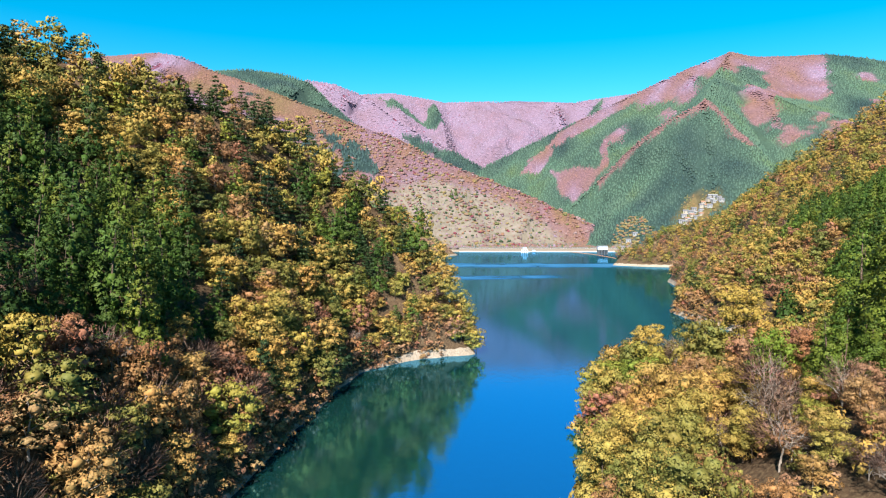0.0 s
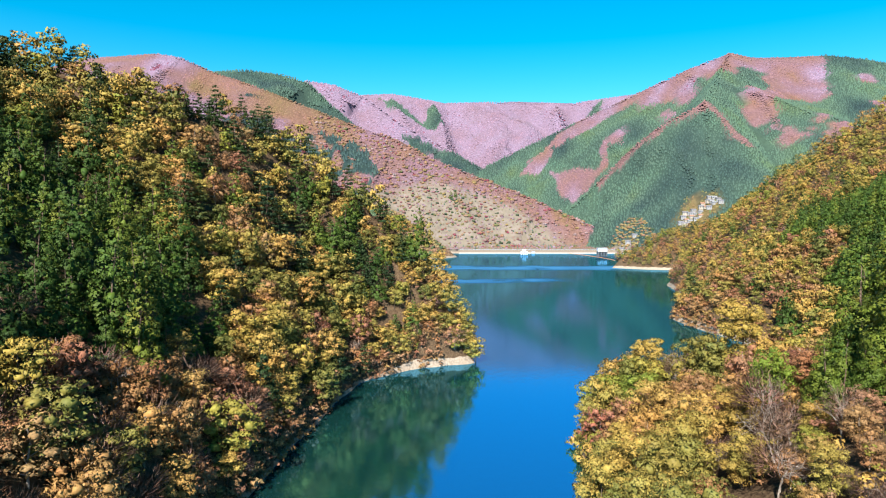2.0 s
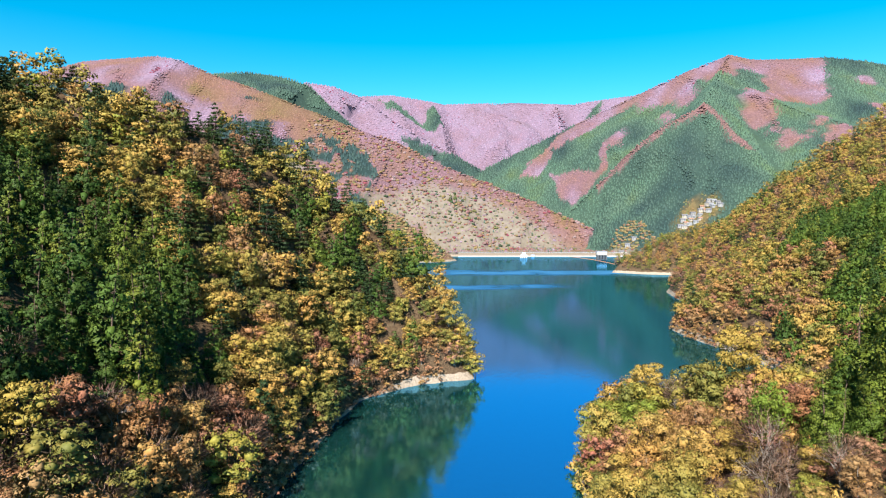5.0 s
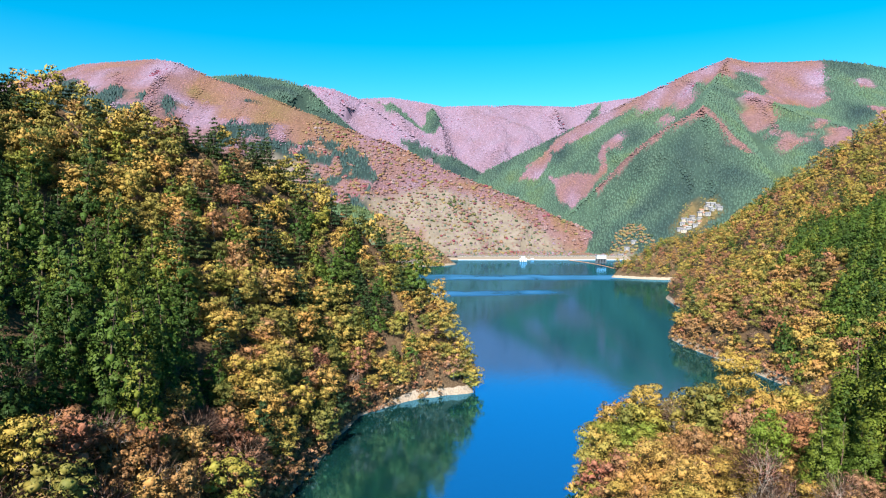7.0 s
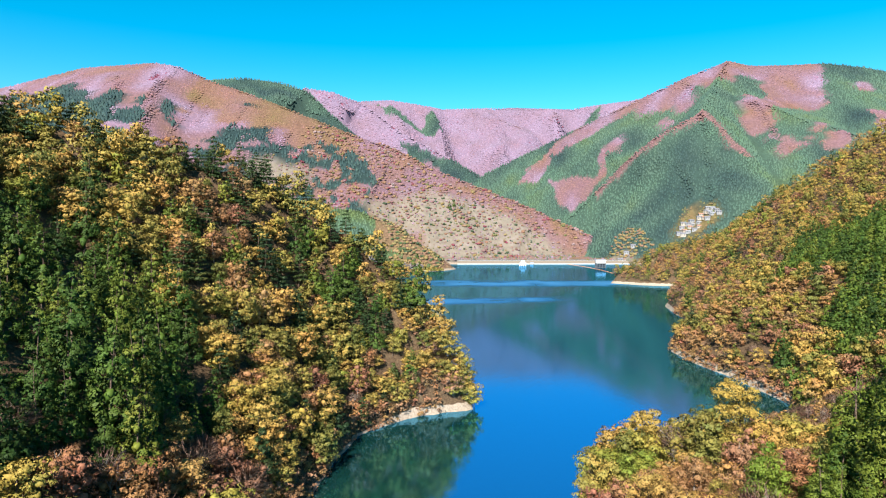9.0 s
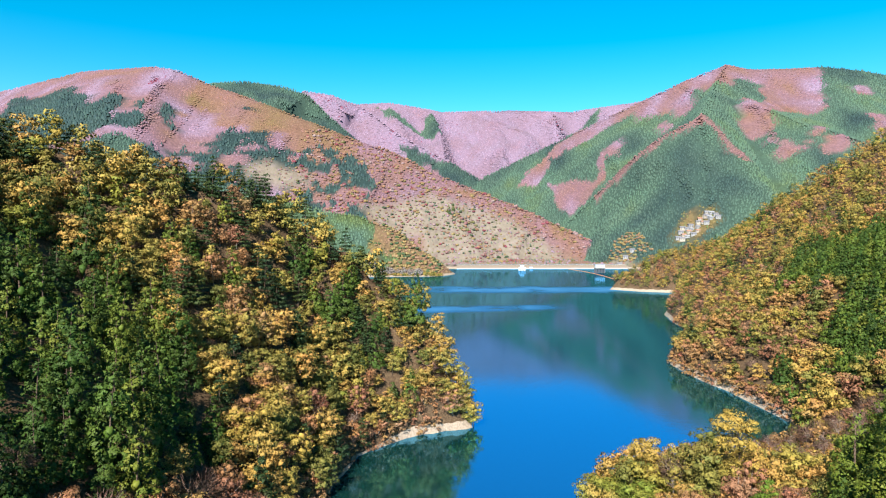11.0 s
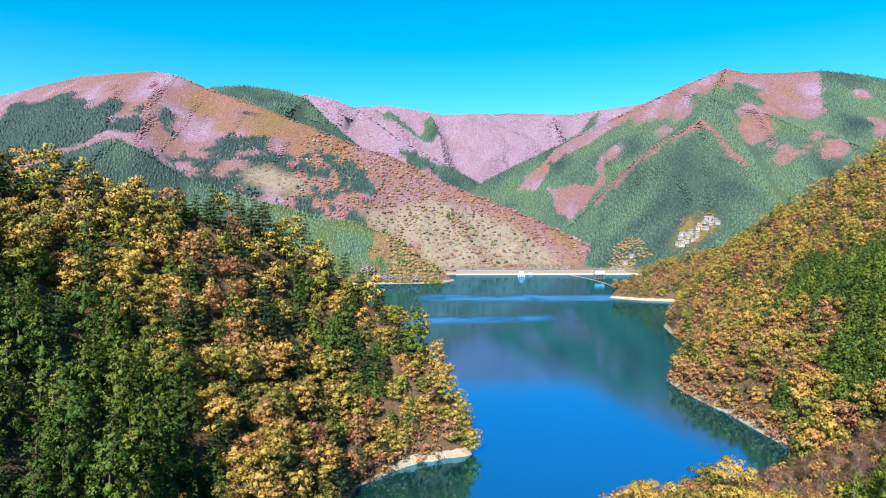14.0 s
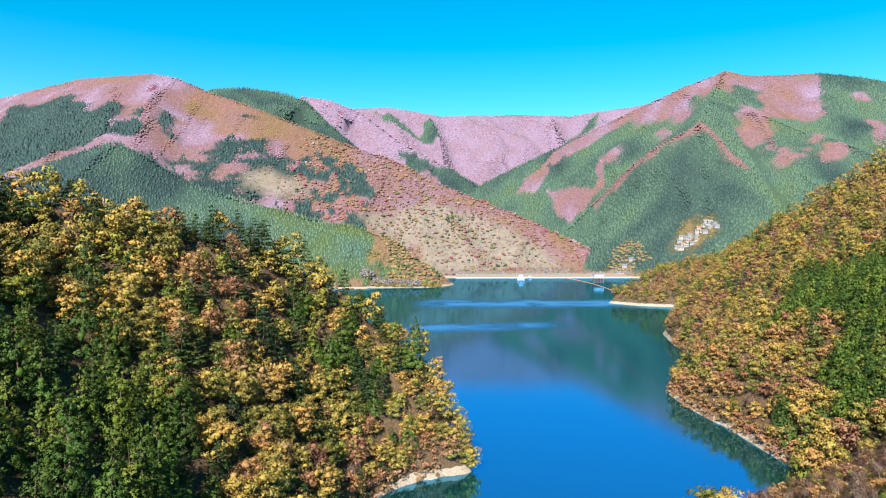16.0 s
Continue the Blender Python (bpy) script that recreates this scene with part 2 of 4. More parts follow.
THICKET = [(0.0, (0.0148, 0.0296, 0.0222)), (0.2, (0.037, 0.0555, 0.0222)), (0.42, (0.137, 0.104, 0.0444)), (0.6, (0.133, 0.0777, 0.0518)), (0.8, (0.118, 0.0629, 0.0629)), (0.92, (0.155, 0.115, 0.122)), (1.0, (0.104, 0.0163, 0.0296))]
leaf_thicket = foliage("hillside_thickets", THICKET, False, 0.2, 0.0, grain=0)


def bark_material(name, dark, pale):
    m, n, l, b = material(name, 0.9, 0.1)
    k = noise_node(n, l, 3.0, 5)
    r = ramp(n, [(0.35, dark), (0.7, pale)])
    l.new(k.outputs["Fac"], r.inputs["Fac"])
    l.new(r.outputs["Color"], b.inputs["Base Color"])
    bump = n.new("ShaderNodeBump")
    bump.inputs["Distance"].default_value = 0.05
    l.new(k.outputs["Fac"], bump.inputs["Height"])
    l.new(bump.outputs[0], b.inputs["Normal"])
    return m


bark_dark = bark_material("brown_bark", (0.037, 0.0259, 0.0185), (0.118, 0.0888, 0.0666))
bark_pale = bark_material("pale_bark", (0.126, 0.104, 0.0851), (0.281, 0.252, 0.222))

# the ground: leaf litter under the trees, pale bare rock and sand along the water line
ground_mat, n, l, b = material("forest_floor", 0.95, 0.1)
fine, coarse = noise_node(n, l, 1.3, 6), noise_node(n, l, 0.06, 4)
litter = ramp(n, [(0.3, (0.0281, 0.018, 0.0112)), (0.5, (0.0619, 0.0405, 0.0236)), (0.7, (0.101, 0.0731, 0.0422))])
l.new(fine.outputs["Fac"], litter.inputs["Fac"])
grass = ramp(n, [(0.3, (0.096, 0.078, 0.07)), (0.5, (0.12, 0.104, 0.08)), (0.7, (0.145, 0.12, 0.108))])
l.new(coarse.outputs["Fac"], grass.inputs["Fac"])
kind_at = n.new("ShaderNodeAttribute")
kind_at.attribute_name = "open_land"
wood_at = n.new("ShaderNodeAttribute")
wood_at.attribute_name = "wood"
wood = n.new("ShaderNodeAttribute")
wood.attribute_name = "wood_colour"
treed = n.new("ShaderNodeMath")
treed.operation = "GREATER_THAN"
treed.inputs[1].default_value = 0.001
l.new(wood_at.outputs["Fac"], treed.inputs[0])
mott = ramp(n, [(0.3, (0.55, 0.55, 0.55)), (0.7, (0.95, 0.95, 0.95))])
l.new(noise_node(n, l, 0.12, 4).outputs["Fac"], mott.inputs["Fac"])
needle = ramp(n, [(0.0, (0.8, 0.8, 0.8)), (0.37, (1.0, 1.0, 1.0))], "CONSTANT")
l.new(wood_at.outputs["Fac"], needle.inputs["Fac"])
c = blend(n, l, "MIX", treed.outputs[0], litter.outputs["Color"], blend(n, l, "MULTIPLY", 1.0, blend(n, l, "MULTIPLY", 1.0, wood.outputs["Color"], needle.outputs["Color"]), mott.outputs["Color"]))
c = blend(n, l, "MIX", kind_at.outputs["Fac"], c, grass.outputs["Color"])
rock = ramp(n, [(0.3, (0.12, 0.098, 0.078)), (0.5, (0.21, 0.172, 0.132)), (0.7, (0.265, 0.222, 0.172))])
l.new(fine.outputs["Fac"], rock.inputs["Fac"])
geo = n.new("ShaderNodeNewGeometry")
sep = n.new("ShaderNodeSeparateXYZ")
l.new(geo.outputs["Position"], sep.inputs[0])
wobble = n.new("ShaderNodeMath")
wobble.operation = "MULTIPLY_ADD"
l.new(noise_node(n, l, 0.15, 4).outputs["Fac"], wobble.inputs[0])
wobble.inputs[1].default_value = 3.6
l.new(sep.outputs["Z"], wobble.inputs[2])
line_r = n.new("ShaderNodeMapRange")
line_r.inputs["From Min"].default_value, line_r.inputs["From Max"].default_value = 2.5, 2.8
wide = n.new("ShaderNodeMapRange")
wide.inputs["From Min"].default_value, wide.inputs["From Max"].default_value = 268, 288
wide.inputs["To Min"].default_value, wide.inputs["To Max"].default_value = 0.0, -2.7
l.new(sep.outputs["Y"], wide.inputs["Value"])
beach = n.new("ShaderNodeMath")
l.new(wobble.outputs[0], beach.inputs[0])
l.new(wide.outputs[0], beach.inputs[1])
l.new(beach.outputs[0], line_r.inputs["Value"])
c = blend(n, l, "MIX", line_r.outputs[0], rock.outputs["Color"], c)
l.new(c, b.inputs["Base Color"])
bump = n.new("ShaderNodeBump")
bump.inputs["Distance"].default_value, bump.inputs["Strength"].default_value = 0.4, 0.6
l.new(fine.outputs["Fac"], bump.inputs["Height"])
l.new(bump.outputs[0], b.inputs["Normal"])

# lake water: deep and clear, with bands of wind ripple over the far half
water_mat, n, l, b = material("lake_water", 0.03, 0.5)
b.inputs["IOR"].default_value = 9.0
b.inputs["Specular Tint"].default_value = (0.18, 0.56, 1.0, 1)
b.inputs["Base Color"].default_value = (0.005, 0.034, 0.03, 1)
n1 = noise_node(n, l, 0.35, 3)
wind = n.new("ShaderNodeAttribute")
wind.attribute_name = "ripple"
rough_r = n.new("ShaderNodeMapRange")
rough_r.inputs["To Min"].default_value, rough_r.inputs["To Max"].default_value = 0.07, 0.5
l.new(wind.outputs["Fac"], rough_r.inputs["Value"])
l.new(rough_r.outputs[0], b.inputs["Roughness"])
bump = n.new("ShaderNodeBump")
bump.inputs["Distance"].default_value, bump.inputs["Strength"].default_value = 0.07, 0.4
l.new(n1.outputs["Fac"], bump.inputs["Height"])
l.new(bump.outputs[0], b.inputs["Normal"])


# ---- ground and water ----
def mesh_from(name, verts, quads, mat, values=None, field="tint", smooth=False, normals=None):
    """A mesh of quads or triangles from arrays; values: one number a face or a vertex, stored as a field."""
    verts, quads = np.asarray(verts, np.float32), np.asarray(quads, np.int32)
    me = bpy.data.meshes.new(name)
    me.vertices.add(len(verts))
    me.vertices.foreach_set("co", verts.ravel())
    me.loops.add(quads.size)
    me.loops.foreach_set("vertex_index", quads.ravel())
    me.polygons.add(len(quads))
    me.polygons.foreach_set("loop_start", np.arange(0, quads.size, quads.shape[1], dtype=np.int32))
    me.polygons.foreach_set("use_smooth", np.full(len(quads), smooth))
    if values is not None:
        at = me.attributes.new(field, "FLOAT", "FACE" if len(values) == len(quads) else "POINT")
        at.data.foreach_set("value", np.asarray(values, np.float32))
    me.materials.append(mat)
    me.update(calc_edges=True)
    if normals is not None:
        me.normals_split_custom_set_from_vertices(np.asarray(normals, np.float32).tolist())
    return me


def steps(*stretches):
    """Grid lines: (from, to, spacing) after one another."""
    return np.concatenate([np.arange(a, b, s) for a, b, s in stretches])


def grass_slope(x, y):
    """1 on the open slope over the far shore, 0 elsewhere."""
    edge = inside(x, y, [(-214, 1715), (-125, 1785), (-30, 1860), (88, 1850), (203, 1815), (300, 1780), (396, 1660), (470, 1560), (470, 1530), (-60, 1530), (-60, 1670)])
    scar = inside(x, y, [(-533, 1756), (-481, 1798), (-418, 1804), (-374, 1808), (-369, 1759), (-465, 1734), (-516, 1724)])
    edge = np.where((ridge_of(x, y) == 0) | (y < 1590), edge, -99)
    return np.clip(np.maximum(edge, scar) / 40 + 0.5 + 0.4 * fbm(x, y, 60, 11, 3), 0, 1)


gx = steps((-4800, -2400, 150), (-2400, -420, 36), (-420, -180, 8), (-180, 260, 5.2), (260, 560, 8), (560, 2600, 36), (2600, 4900, 150))
gy = steps((-300, -60, 30), (-60, 320, 5.2), (320, 1060, 8), (1060, 2500, 18), (2500, 3900, 28), (3900, 4950, 150))
GX, GY = np.meshgrid(gx, gy)
GZ = height(GX, GY)
idx = np.arange(GX.size).reshape(GX.shape)
quads = np.stack([idx[:-1, :-1], idx[:-1, 1:], idx[1:, 1:], idx[1:, :-1]], -1).reshape(-1, 4)
# (the woods' tint under the far trees is stored once the stands are laid out)
ground = new("ground", mesh_from("ground", np.stack([GX, GY, GZ], -1).reshape(-1, 3), quads, ground_mat, grass_slope(GX, GY).ravel(), "open_land", True))
tagged(ground, "steep wooded valley sides with leaf litter and a pale rocky waterline", "hillside", kind="structure")

# the lake, with two breaths of wind over its far half
lx, ly = steps((-2500, -100, 240), (-100, 420, 13), (420, 2600, 240)), steps((-300, 690, 90), (690, 1210, 5), (1210, 1770, 70))
LX, LY = np.meshgrid(lx, ly)
LI = np.arange(LX.size).reshape(LX.shape)
wander = 14 * fbm(LX, LY, 110, 61, 3)
ripple = np.maximum(np.clip(1.4 - np.abs(LY - 1000 - wander) / 52, 0, 1) * np.clip((LX + 60) / 60, 0, 1) * np.clip((360 - LX) / 60, 0, 1),
                    np.clip(1.3 - np.abs(LY - 760 - wander - 0.25 * (LX - 60)) / 32, 0, 1) * np.clip((LX + 60) / 30, 0, 1) * np.clip((170 - LX) / 60, 0, 1))
ripple = ripple * np.clip(1.1 + 0.7 * fbm(LX, LY, 30, 63, 2), 0, 1)
lake = np.stack([LI[:-1, :-1], LI[:-1, 1:], LI[1:, 1:], LI[1:, :-1]], -1).reshape(-1, 4)
water = new("water", mesh_from("water", np.stack([LX, LY, 0 * LX], -1).reshape(-1, 3), lake, water_mat, ripple.ravel(), "ripple"))
tagged(water, "still deep blue reservoir lake mirroring the wooded slopes", "lake", kind="structure")


# ---- trees ----
rng = np.random.default_rng(7)


def cards(centres, ways, size, r, aspect=0.55):
    """Small pointed leaf sprays at the centres, facing roughly along ways: arrays of verts and triangles."""
    k = len(centres)
    ways = ways / np.linalg.norm(ways, axis=1, keepdims=True)
    u = np.cross(ways, r.normal(size=(k, 3)))
    u /= np.linalg.norm(u, axis=1, keepdims=True)
    v = np.cross(ways, u)
    s = (size * 1.1 * r.uniform(0.6, 1.4, k))[:, None] / 2
    lift = ways * s * r.uniform(-0.35, 0.35, k)[:, None]
    p = np.stack([centres - u * s - v * s * aspect * 0.7, centres + u * s * 0.5 - v * s * aspect * 0.6 + lift, centres + u * s * r.uniform(-0.4, 0.7, k)[:, None] + v * s * aspect * 1.3], 1)
    return p.reshape(-1, 3), np.arange(3 * k).reshape(k, 3)


def ico():
    """A regular body of twenty faces, on which leaf clumps are shaped."""
    g = (1 + 5 ** 0.5) / 2
    v = np.array([(-1, g, 0), (1, g, 0), (-1, -g, 0), (1, -g, 0), (0, -1, g), (0, 1, g), (0, -1, -g), (0, 1, -g), (g, 0, -1), (g, 0, 1), (-g, 0, -1), (-g, 0, 1)])
    q = np.array([(0, 11, 5), (0, 5, 1), (0, 1, 7), (0, 7, 10), (0, 10, 11), (1, 5, 9), (5, 11, 4), (11, 10, 2), (10, 7, 6), (7, 1, 8),
                  (3, 9, 4), (3, 4, 2), (3, 2, 6), (3, 6, 8), (3, 8, 9), (4, 9, 5), (2, 4, 11), (6, 2, 10), (8, 6, 7), (9, 8, 1)])
    return v / np.linalg.norm(v[0]), q


ICO_V, ICO_Q = ico()


def puffs(centres, radii, r, flat=0.62, rugged=0.24):
    """Leaf clumps: uneven, flattened, each turned its own way."""
    k = len(centres)
    a = r.uniform(0, 2 * np.pi, k)
    v = np.repeat(ICO_V[None], k, 0) * r.uniform(1 - rugged, 1 + rugged, (k, 12, 1))
    x, y = v[..., 0] * np.cos(a)[:, None] - v[..., 1] * np.sin(a)[:, None], v[..., 0] * np.sin(a)[:, None] + v[..., 1] * np.cos(a)[:, None]
    v = np.stack([x, y, v[..., 2] * flat], -1)
    out = v / np.linalg.norm(v, axis=-1, keepdims=True)
    v = v * np.asarray(radii).reshape(-1, 1, 1) + np.asarray(centres)[:, None]
    return v.reshape(-1, 3), (ICO_Q[None] + 12 * np.arange(k)[:, None, None]).reshape(-1, 3), out.reshape(-1, 3)


def sprigs(centres, radii, count, size, r, flat=0.62, up=0.4, loose=0.22, out=None):
    """Leaf sprays that lie over the clumps like shingles, thick above and thin below; out: which way each clump faces."""
    which = r.choice(len(centres), count, p=radii ** 2 / np.sum(radii ** 2))
    d = r.normal(size=(count, 3))
    d[:, 2] = d[:, 2] * 0.8 + up
    if out is not None:
        d = d + 0.7 * out[which]
    d /= np.linalg.norm(d, axis=1, keepdims=True)
    at = np.asarray(centres)[which] + d * radii[which][:, None] * np.array([1, 1, flat]) * r.uniform(0.8, 1.12, count)[:, None]
    v, q = cards(at, d * np.array([1, 1, 1.2]) + r.normal(0, loose, (count, 3)), size, r, 0.7)
    face = d * np.array([1, 1, 1.25]) + r.normal(0, loose * 0.8, (count, 3)) + (0 if out is None else 0.45 * out[which])
    face /= np.linalg.norm(face, axis=1, keepdims=True)
    return v, q, np.repeat(face, 3, 0)


def twigs(r, count, length, wide, radius, base, top):
    """Bare switches that point out and up from the crown's middle."""
    d = r.normal(size=(count, 3))
    d[:, 2] = np.abs(d[:, 2]) * 0.7 - 0.1
    d /= np.linalg.norm(d, axis=1, keepdims=True)
    tall = (top - base) / 2
    p = d * np.array([radius, radius, tall * 1.1]) * r.uniform(0.35, 0.9, count)[:, None] + (0, 0, base + tall * 0.8)
    way = d + r.normal(0, 0.35, (count, 3)) + (0, 0, 0.25)
    way *= (length * r.uniform(0.6, 1.3, count) / np.linalg.norm(way, axis=1))[:, None]
    side = np.cross(way, r.normal(size=(count, 3)))
    side *= wide / np.linalg.norm(side, axis=1, keepdims=True)
    return np.stack([p - side, p + side, p + way], 1).reshape(-1, 3), np.arange(3 * count).reshape(count, 3), np.repeat(d, 3, 0)


def broad_crown(r, clumps, clump, count, size, radius=5.4, base=2.0, top=13.0, lobes=11, flat=0.6):
    """A rounded, uneven crown: lobes that carry leaf clumps, and these loose sprays."""
    mid, tall = (base + top) / 2, (top - base) / 2
    a = r.uniform(0, 2 * np.pi) + 2.4 * np.arange(lobes)
    h = np.linspace(-0.7, 0.85, lobes) + r.normal(0, 0.08, lobes)
    out = radius * 0.66 * np.sqrt(np.clip(1 - h * h, 0.03, 1)) * r.uniform(0.65, 1.2, lobes)
    lc = np.stack([out * np.cos(a), out * np.sin(a), mid + h * tall * 0.8], 1)
    lr = radius * r.uniform(0.32, 0.5, lobes)
    pieces = [puffs(lc, lr * 0.46, r, 0.72, 0.4), sprigs(lc, lr * 0.97, count * 2 // 5, size, r, 0.75, 0.25, 0.3)]
    which = r.choice(lobes, clumps, p=lr ** 2 / np.sum(lr ** 2))
    d = r.normal(size=(clumps, 3))
    d[:, 2] = d[:, 2] * 0.75 + 0.3
    d /= np.linalg.norm(d, axis=1, keepdims=True)
    pc = lc[which] + d * lr[which][:, None] * np.array([1, 1, 0.8]) * r.uniform(0.75, 1.05, clumps)[:, None]
    pieces.append(sprigs(pc, clump * r.uniform(0.7, 1.25, clumps), count - count * 2 // 5, size, r, flat, 0.35, 0.28, d))
    return join(pieces)


def cedar_crown(r, clumps, clump, count, size, tall=21.0, radius=3.7, base=1.5):
    """A cone of drooping boughs whose ends swell into rounded clumps."""
    h = 1 - np.sqrt(r.uniform(0.0, 1, clumps))
    a = 2.4 * np.arange(clumps) + r.uniform(0, 0.8, clumps)
    tip = radius * (1 - h) ** 0.8 * r.uniform(0.72, 1.08, clumps) + 0.08
    pc = np.stack([tip * np.cos(a), tip * np.sin(a), base + h * (tall - base)], 1)
    pr = clump * (0.45 + 0.75 * (1 - h) ** 0.7) * r.uniform(0.7, 1.25, clumps)
    k = 6
    hk = np.linspace(0.02, 0.92, k)
    core = puffs(np.stack([r.normal(0, 0.15, k), r.normal(0, 0.15, k), base + hk * (tall - base)], 1), radius * 0.24 * (1.0 - hk) ** 0.9, r, 2.0, 0.4)
    out = np.stack([np.cos(a), np.sin(a), np.full(clumps, 0.35)], 1)
    return join([core, sprigs(pc, pr, count, size, r, 0.85, 0.3, 0.22, out)])


def pine_crown(r, clumps, clump, count, size, tall=13.0, radius=3.4, base=4.0):
    """Flat, ragged tiers of dark needles with gaps between them."""
    tiers = 8
    h = np.repeat(np.linspace(0.0, 1.0, tiers), clumps // tiers)
    hh = h + r.normal(0, 0.02, len(h))
    a = r.uniform(0, 2 * np.pi, len(h))
    reach = radius * np.clip(1.08 - hh, 0.02, 2) ** 0.6 * r.uniform(0.3, 1.05, len(h))
    pc = np.stack([reach * np.cos(a), reach * np.sin(a), base + hh * (tall - base)], 1)
    pr = clump * (1.15 - 0.55 * hh) * r.uniform(0.7, 1.3, len(h))
    return sprigs(pc, pr, count, size, r, 0.34, 0.6)


def tube(points, radii, sides=5):
    """A tapered limb along points."""
    points, out, quads = np.asarray(points, float), [], []
    for k, (p, rad) in enumerate(zip(points, radii)):
        t = points[min(k + 1, len(points) - 1)] - points[max(k - 1, 0)]
        t = t / (np.linalg.norm(t) + 1e-9)
        u = np.cross(t, (0.3, 0.9, 0.1) if abs(t[2]) > 0.8 else (0, 0, 1))
        u /= np.linalg.norm(u)
        v = np.cross(t, u)
        for s in range(sides):
            q = 2 * math.pi * s / sides
            out.append(p + rad * (math.cos(q) * u + math.sin(q) * v))
    for k in range(len(points) - 1):
        for s in range(sides):
            s2 = (s + 1) % sides
            quads.append((k * sides + s, k * sides + s2, (k + 1) * sides + s2, (k + 1) * sides + s))
    return np.array(out), np.array(quads)


def join(pieces):
    """Pieces of (verts, faces) or of (verts, faces, normals), as one."""
    vs, qs, ns, n0 = [], [], [], 0
    for v, q, *n in pieces:
        vs.append(v)
        qs.append(q + n0)
        ns += n
        n0 += len(v)
    whole = np.concatenate(vs), np.concatenate(qs)
    return (*whole, np.concatenate(ns)) if len(ns) == len(pieces) else whole


def trunk_and_limbs(r, tall, girth, limbs, start=0.3, reach=3.0, rise=0.5):
    sway = r.normal(0, 0.25, (4, 2))
    line = [(sway[k, 0] * k / 3, sway[k, 1] * k / 3, tall * k / 3 - (0.8 if k == 0 else 0)) for k in range(4)]
    pieces = [tube(line, [girth, girth * 0.75, girth * 0.45, girth * 0.12], 6)]
    for k in range(limbs):
        h = tall * (start + (0.85 - start) * k / max(limbs - 1, 1))
        a = r.uniform(0, 2 * np.pi)
        ln = reach * r.uniform(0.6, 1.1) * (1.1 - 0.6 * k / max(limbs, 1))
        d = np.array([math.cos(a), math.sin(a), rise])
        p0 = np.array([0, 0, h])
        pieces.append(tube([p0, p0 + d * ln * 0.5, p0 + d * ln + np.array([0, 0, 0.25 * ln])], [girth * 0.42, girth * 0.25, girth * 0.06], 3))
    return join(pieces)


def bare_branches(r, tall=9.0, girth=0.17):
    """A leafless tree: forked limbs that thin out to long switches."""
    pieces = []

    def grow(p, d, ln, rad, level):
        d = d / np.linalg.norm(d)
        bend = p + d * ln * 0.55 + r.normal(0, 0.05 * ln, 3)
        end = p + d * ln + r.normal(0, 0.06 * ln, 3) + np.array([0, 0, 0.08 * ln])
        pieces.append(tube([p, bend, end], [rad, rad * 0.75, rad * 0.5], 4) if level < 2 else tube([p, end], [rad, rad * 0.4], 3))
        if level == 4:
            return
        for _ in range(3 if level else 5):
            at = p + (end - p) * r.uniform(0.45, 1.0)
            grow(at, d * 0.75 + r.normal(0, 0.55, 3) + np.array([0, 0, 0.22]), ln * r.uniform(0.55, 0.78), rad * 0.5, level + 1)

    grow(np.array([0, 0, -0.6]), np.array([r.normal(0, 0.12), r.normal(0, 0.12), 1.0]), tall * 0.38, girth, 0)
    return join(pieces)


def spread_points(box, gap, seed, jitter=0.42):
    r = np.random.default_rng(seed)
    x, y = np.meshgrid(np.arange(box[0], box[1], gap), np.arange(box[2], box[3], gap))
    x[1::2] += gap / 2
    x, y = x + r.uniform(-jitter, jitter, x.shape) * gap, y + r.uniform(-jitter, jitter, x.shape) * gap
    return x.ravel(), y.ravel()


def scattered(name, protos, x, y, z, scale, tint, mat, label, category, seed=0, smooth=False):
    """Many trees as one object: each a turned, scaled copy of one of the prototypes, with its own tint."""
    r = np.random.default_rng(seed)
    vs, qs, ts, ns, n0 = [], [], [], [], 0
    pick = r.integers(0, len(protos), len(x))
    for k, (pv, pq, *pn) in enumerate(protos):
        on = np.where(pick == k)[0]
        if not len(on):
            continue
        a = r.uniform(0, 2 * np.pi, len(on))
        s = scale[on]
        cx, sx = np.cos(a) * s, np.sin(a) * s
        px, py, pz = pv[:, 0][None], pv[:, 1][None], pv[:, 2][None]
        v = np.stack([x[on][:, None] + cx[:, None] * px - sx[:, None] * py, y[on][:, None] + sx[:, None] * px + cx[:, None] * py,
                      z[on][:, None] + pz * (s * r.uniform(0.85, 1.15, len(on)))[:, None]], -1)
        vs.append(v.reshape(-1, 3))
        qs.append((pq[None] + (n0 + np.arange(len(on)) * len(pv))[:, None, None]).reshape(-1, pq.shape[1]))
        ts.append(np.repeat(tint[on], len(pq)))
        for n in pn:
            ca, sa = np.cos(a)[:, None], np.sin(a)[:, None]
            ns.append(np.stack([ca * n[:, 0] - sa * n[:, 1], sa * n[:, 0] + ca * n[:, 1], np.repeat(n[None, :, 2], len(on), 0)], -1).reshape(-1, 3))
        n0 += v.shape[0] * v.shape[1]
    ob = new(name, mesh_from(name, np.concatenate(vs), np.concatenate(qs), mat, np.concatenate(ts), smooth=smooth, normals=np.concatenate(ns) if ns else None))
    return tagged(ob, label, category, kind="stuff")


def part(name, me, parent, label=""):
    ob = new(name, me)
    ob.parent = parent
    if label:
        ob["label"] = label
    return ob


def tree_master(name, label, category, group, trunk, bark, crown, leaves):
    root = tagged(new(name), label, category, group)
    part("trunk", mesh_from("trunk", *trunk, bark, smooth=True), root)
    if crown is not None:
        part("crown", mesh_from("crown", crown[0], crown[1], leaves, smooth=True, normals=crown[2]), root)
    return root


